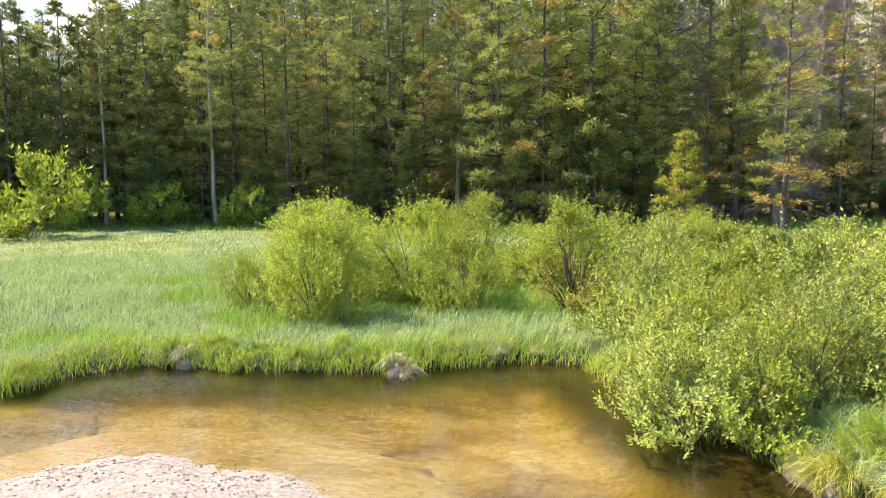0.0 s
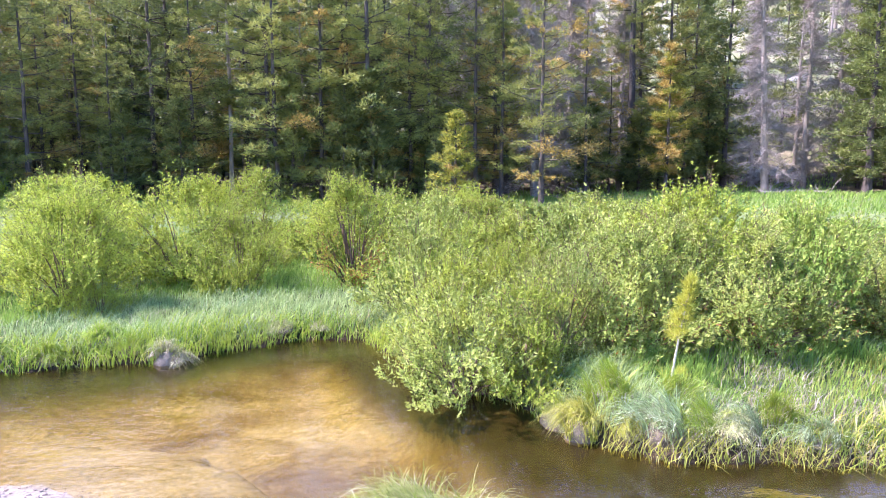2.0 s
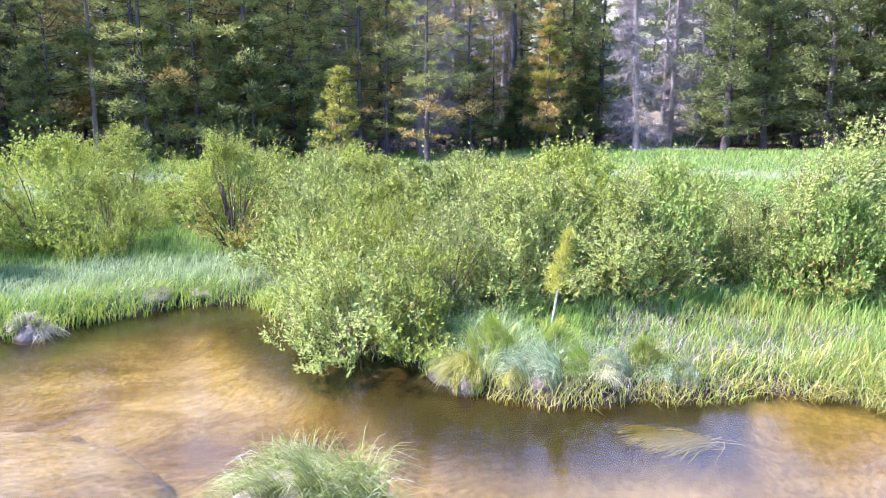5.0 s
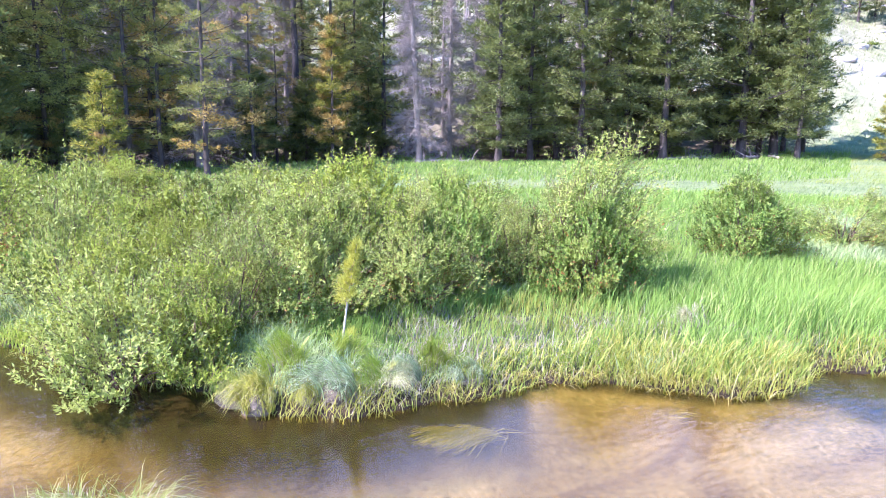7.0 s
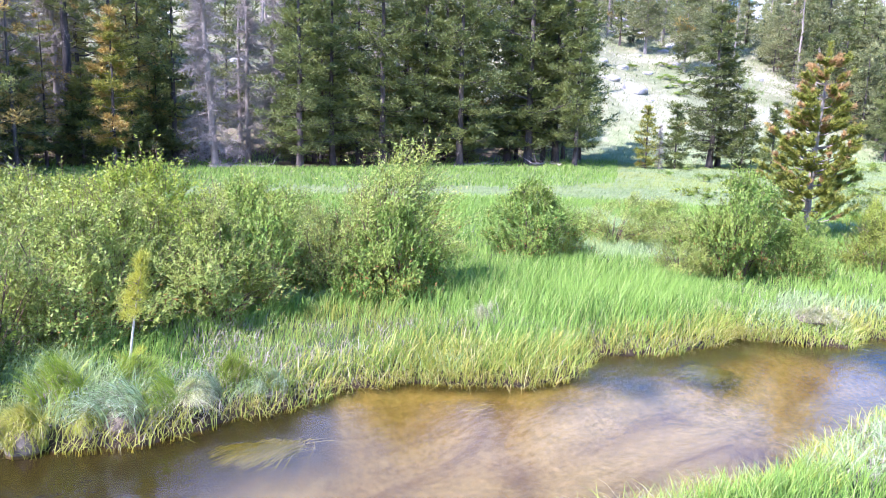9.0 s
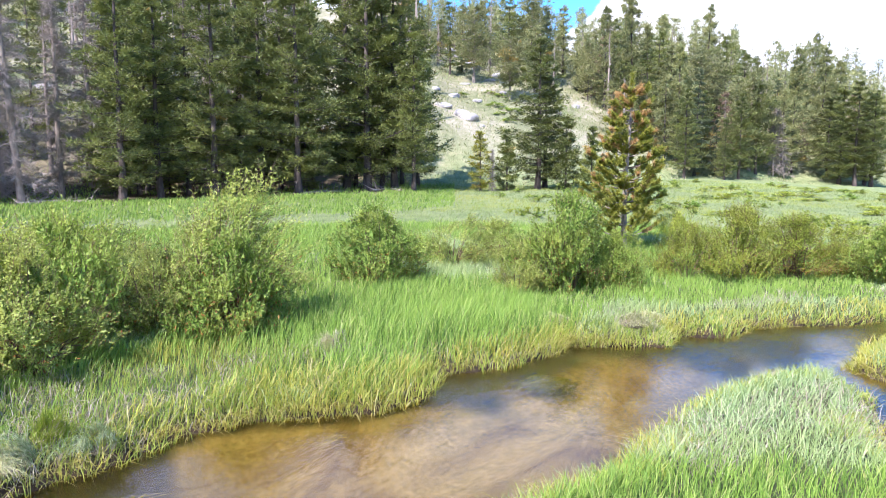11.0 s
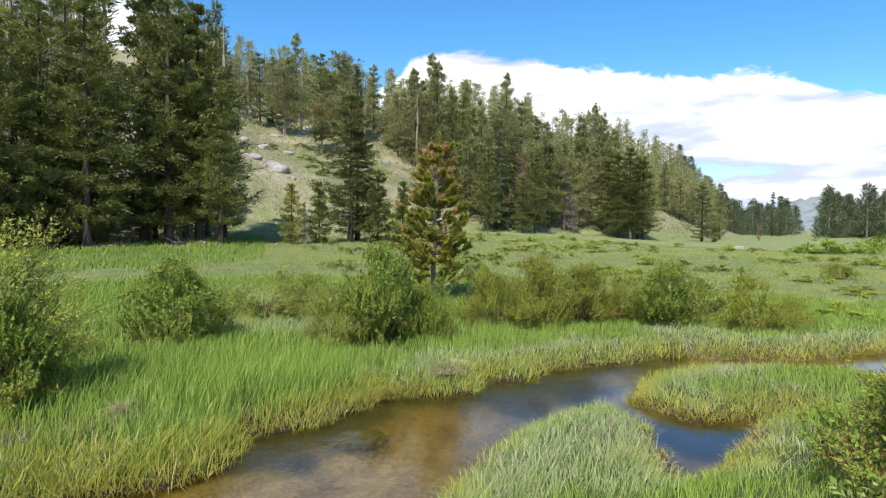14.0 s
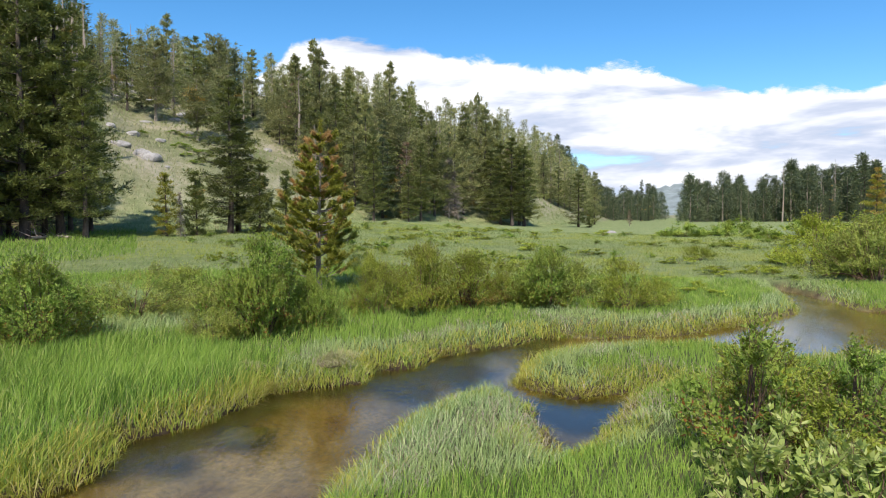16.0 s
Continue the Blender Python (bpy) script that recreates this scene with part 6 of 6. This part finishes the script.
sward("forest_grass", "shaded grass under the forest edge", M_GRASS, x, y, (r > np.interp(yaw, FOOT_YAW, FOOT) - 12) & (wobble(x, y, 0.4, 0.6) > -0.25), 0.30, 0.04, g, 2, (0.2, 0.7))


# ---- far ridge and fair-weather cloud ----
def far_ridge():
    yaw = np.radians(np.linspace(-128, -98, 90))
    deg = np.degrees(yaw)
    top = 2400 * np.tan(np.radians(1.5 + 0.9 * np.exp(-((deg + 109.0) / 2.4) ** 2) + 0.25 * np.sin(deg * 1.3) + 0.12 * np.sin(deg * 4.1)))
    rows = []
    for u, r in ((0.0, 2000), (0.35, 2130), (0.7, 2270), (0.92, 2360), (1.0, 2400)):
        rows.append(np.stack([-np.sin(yaw) * r, np.cos(yaw) * r, u * top * (1 + 0.03 * np.sin(deg * 9 + u * 7)) - 2], 1))
    v = np.concatenate(rows)
    n = len(yaw)
    i, j = np.meshgrid(np.arange(4), np.arange(n - 1), indexing="ij")
    a = (i * n + j).ravel()
    f = np.concatenate([np.stack([a, a + 1, a + n + 1], 1), np.stack([a, a + n + 1, a + n], 1)])
    # distance haze is mixed into the forest's colours
    m = rugged("hazed_forest", ((0.3, (0.22, 0.26, 0.25)), (0.7, (0.27, 0.31, 0.30))), 0.01, 0.03, 0.0)
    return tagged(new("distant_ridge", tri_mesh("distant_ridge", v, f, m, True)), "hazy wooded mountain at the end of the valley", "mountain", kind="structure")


far_ridge()


def cloud_material():
    m, n, l = material("cumulus")
    at = n.new("ShaderNodeAttribute")
    at.attribute_name = "depth"
    a = noise_at(n, l, 0.0042, 8.0, 0.62, 0.3, (1, 1, 2.0))
    b = noise_at(n, l, 0.0013, 5.0, 0.55, 0.2, (1, 1, 4.2))
    e = n.new("ShaderNodeMath")
    e.operation = "MULTIPLY_ADD"
    e.inputs[1].default_value = 3.4
    l.new(a.outputs[0], e.inputs[0])
    l.new(at.outputs["Fac"], e.inputs[2])
    alpha = n.new("ShaderNodeMapRange")
    alpha.interpolation_type = "SMOOTHSTEP"
    alpha.inputs["From Min"].default_value, alpha.inputs["From Max"].default_value = 1.5, 2.1
    l.new(e.outputs[0], alpha.inputs["Value"])
    holes = n.new("ShaderNodeMapRange")
    holes.interpolation_type = "SMOOTHSTEP"
    holes.inputs["From Min"].default_value, holes.inputs["From Max"].default_value = 0.33, 0.43
    l.new(b.outputs[0], holes.inputs["Value"])
    both = n.new("ShaderNodeMath")
    both.operation = "MULTIPLY"
    l.new(alpha.outputs[0], both.inputs[0])
    l.new(holes.outputs[0], both.inputs[1])
    r = ramp(n, ((0.36, (0.42, 0.52, 0.68)), (0.45, (0.60, 0.67, 0.79)), (0.52, (0.86, 0.90, 0.95)), (0.58, (1.0, 1.0, 1.0))))
    l.new(b.outputs[0], r.inputs[0])
    em = n.new("ShaderNodeEmission")
    em.inputs["Strength"].default_value = 1.05
    l.new(r.outputs[0], em.inputs["Color"])
    tr = n.new("ShaderNodeBsdfTransparent")
    mx = n.new("ShaderNodeMixShader")
    l.new(both.outputs[0], mx.inputs[0])
    l.new(tr.outputs[0], mx.inputs[1])
    l.new(em.outputs[0], mx.inputs[2])
    o = n.new("ShaderNodeOutputMaterial")
    l.new(mx.outputs[0], o.inputs[0])
    return m


def cloud_bank():
    """A ring of cumulus low round the sky."""
    yaw = np.linspace(0, -360, 241)
    el = np.linspace(-1.0, 40.0, 48)
    crest_yaw = (-360, -340, -300, -270, -200, -150, -124, -118, -110.5, -106, -101, -96, -90, -84, -80, -77.5, -74, -64, -58, -52, -25, 0)
    crest = (32, 32, 27, 18, 14, 10, 9.3, 9.3, 9.9, 12.3, 11.7, 12.6, 13.6, 14.4, 14.3, 13.4, 10.5, 11, 18, 22, 30, 32)
    Y, E = np.meshgrid(yaw, el, indexing="ij")
    R = 2900.0
    v = np.stack([-np.sin(np.radians(Y)) * R, np.cos(np.radians(Y)) * R, np.tan(np.radians(E)) * R], -1).reshape(-1, 3)
    n, k = Y.shape
    i, j = np.meshgrid(np.arange(n - 1), np.arange(k - 1), indexing="ij")
    a = (i * k + j).ravel()
    f = np.concatenate([np.stack([a, a + k, a + k + 1], 1), np.stack([a, a + k + 1, a + 1], 1)])
    me = tri_mesh("clouds", v, f, cloud_material(), True)
    at = me.attributes.new("depth", "FLOAT", "POINT")
    at.data.foreach_set("value", np.maximum(np.interp(Y, crest_yaw, crest) - E, np.minimum(np.minimum((E - 21.0) * 0.7, 38 - E), np.interp(Y, (-84, -76, -30, -20), (-6, 4, 4, -6)))).ravel().astype(np.float32))
    return tagged(new("backdrop", me), "white cumulus clouds low over the horizon", "sky", kind="structure")


cloud_bank()
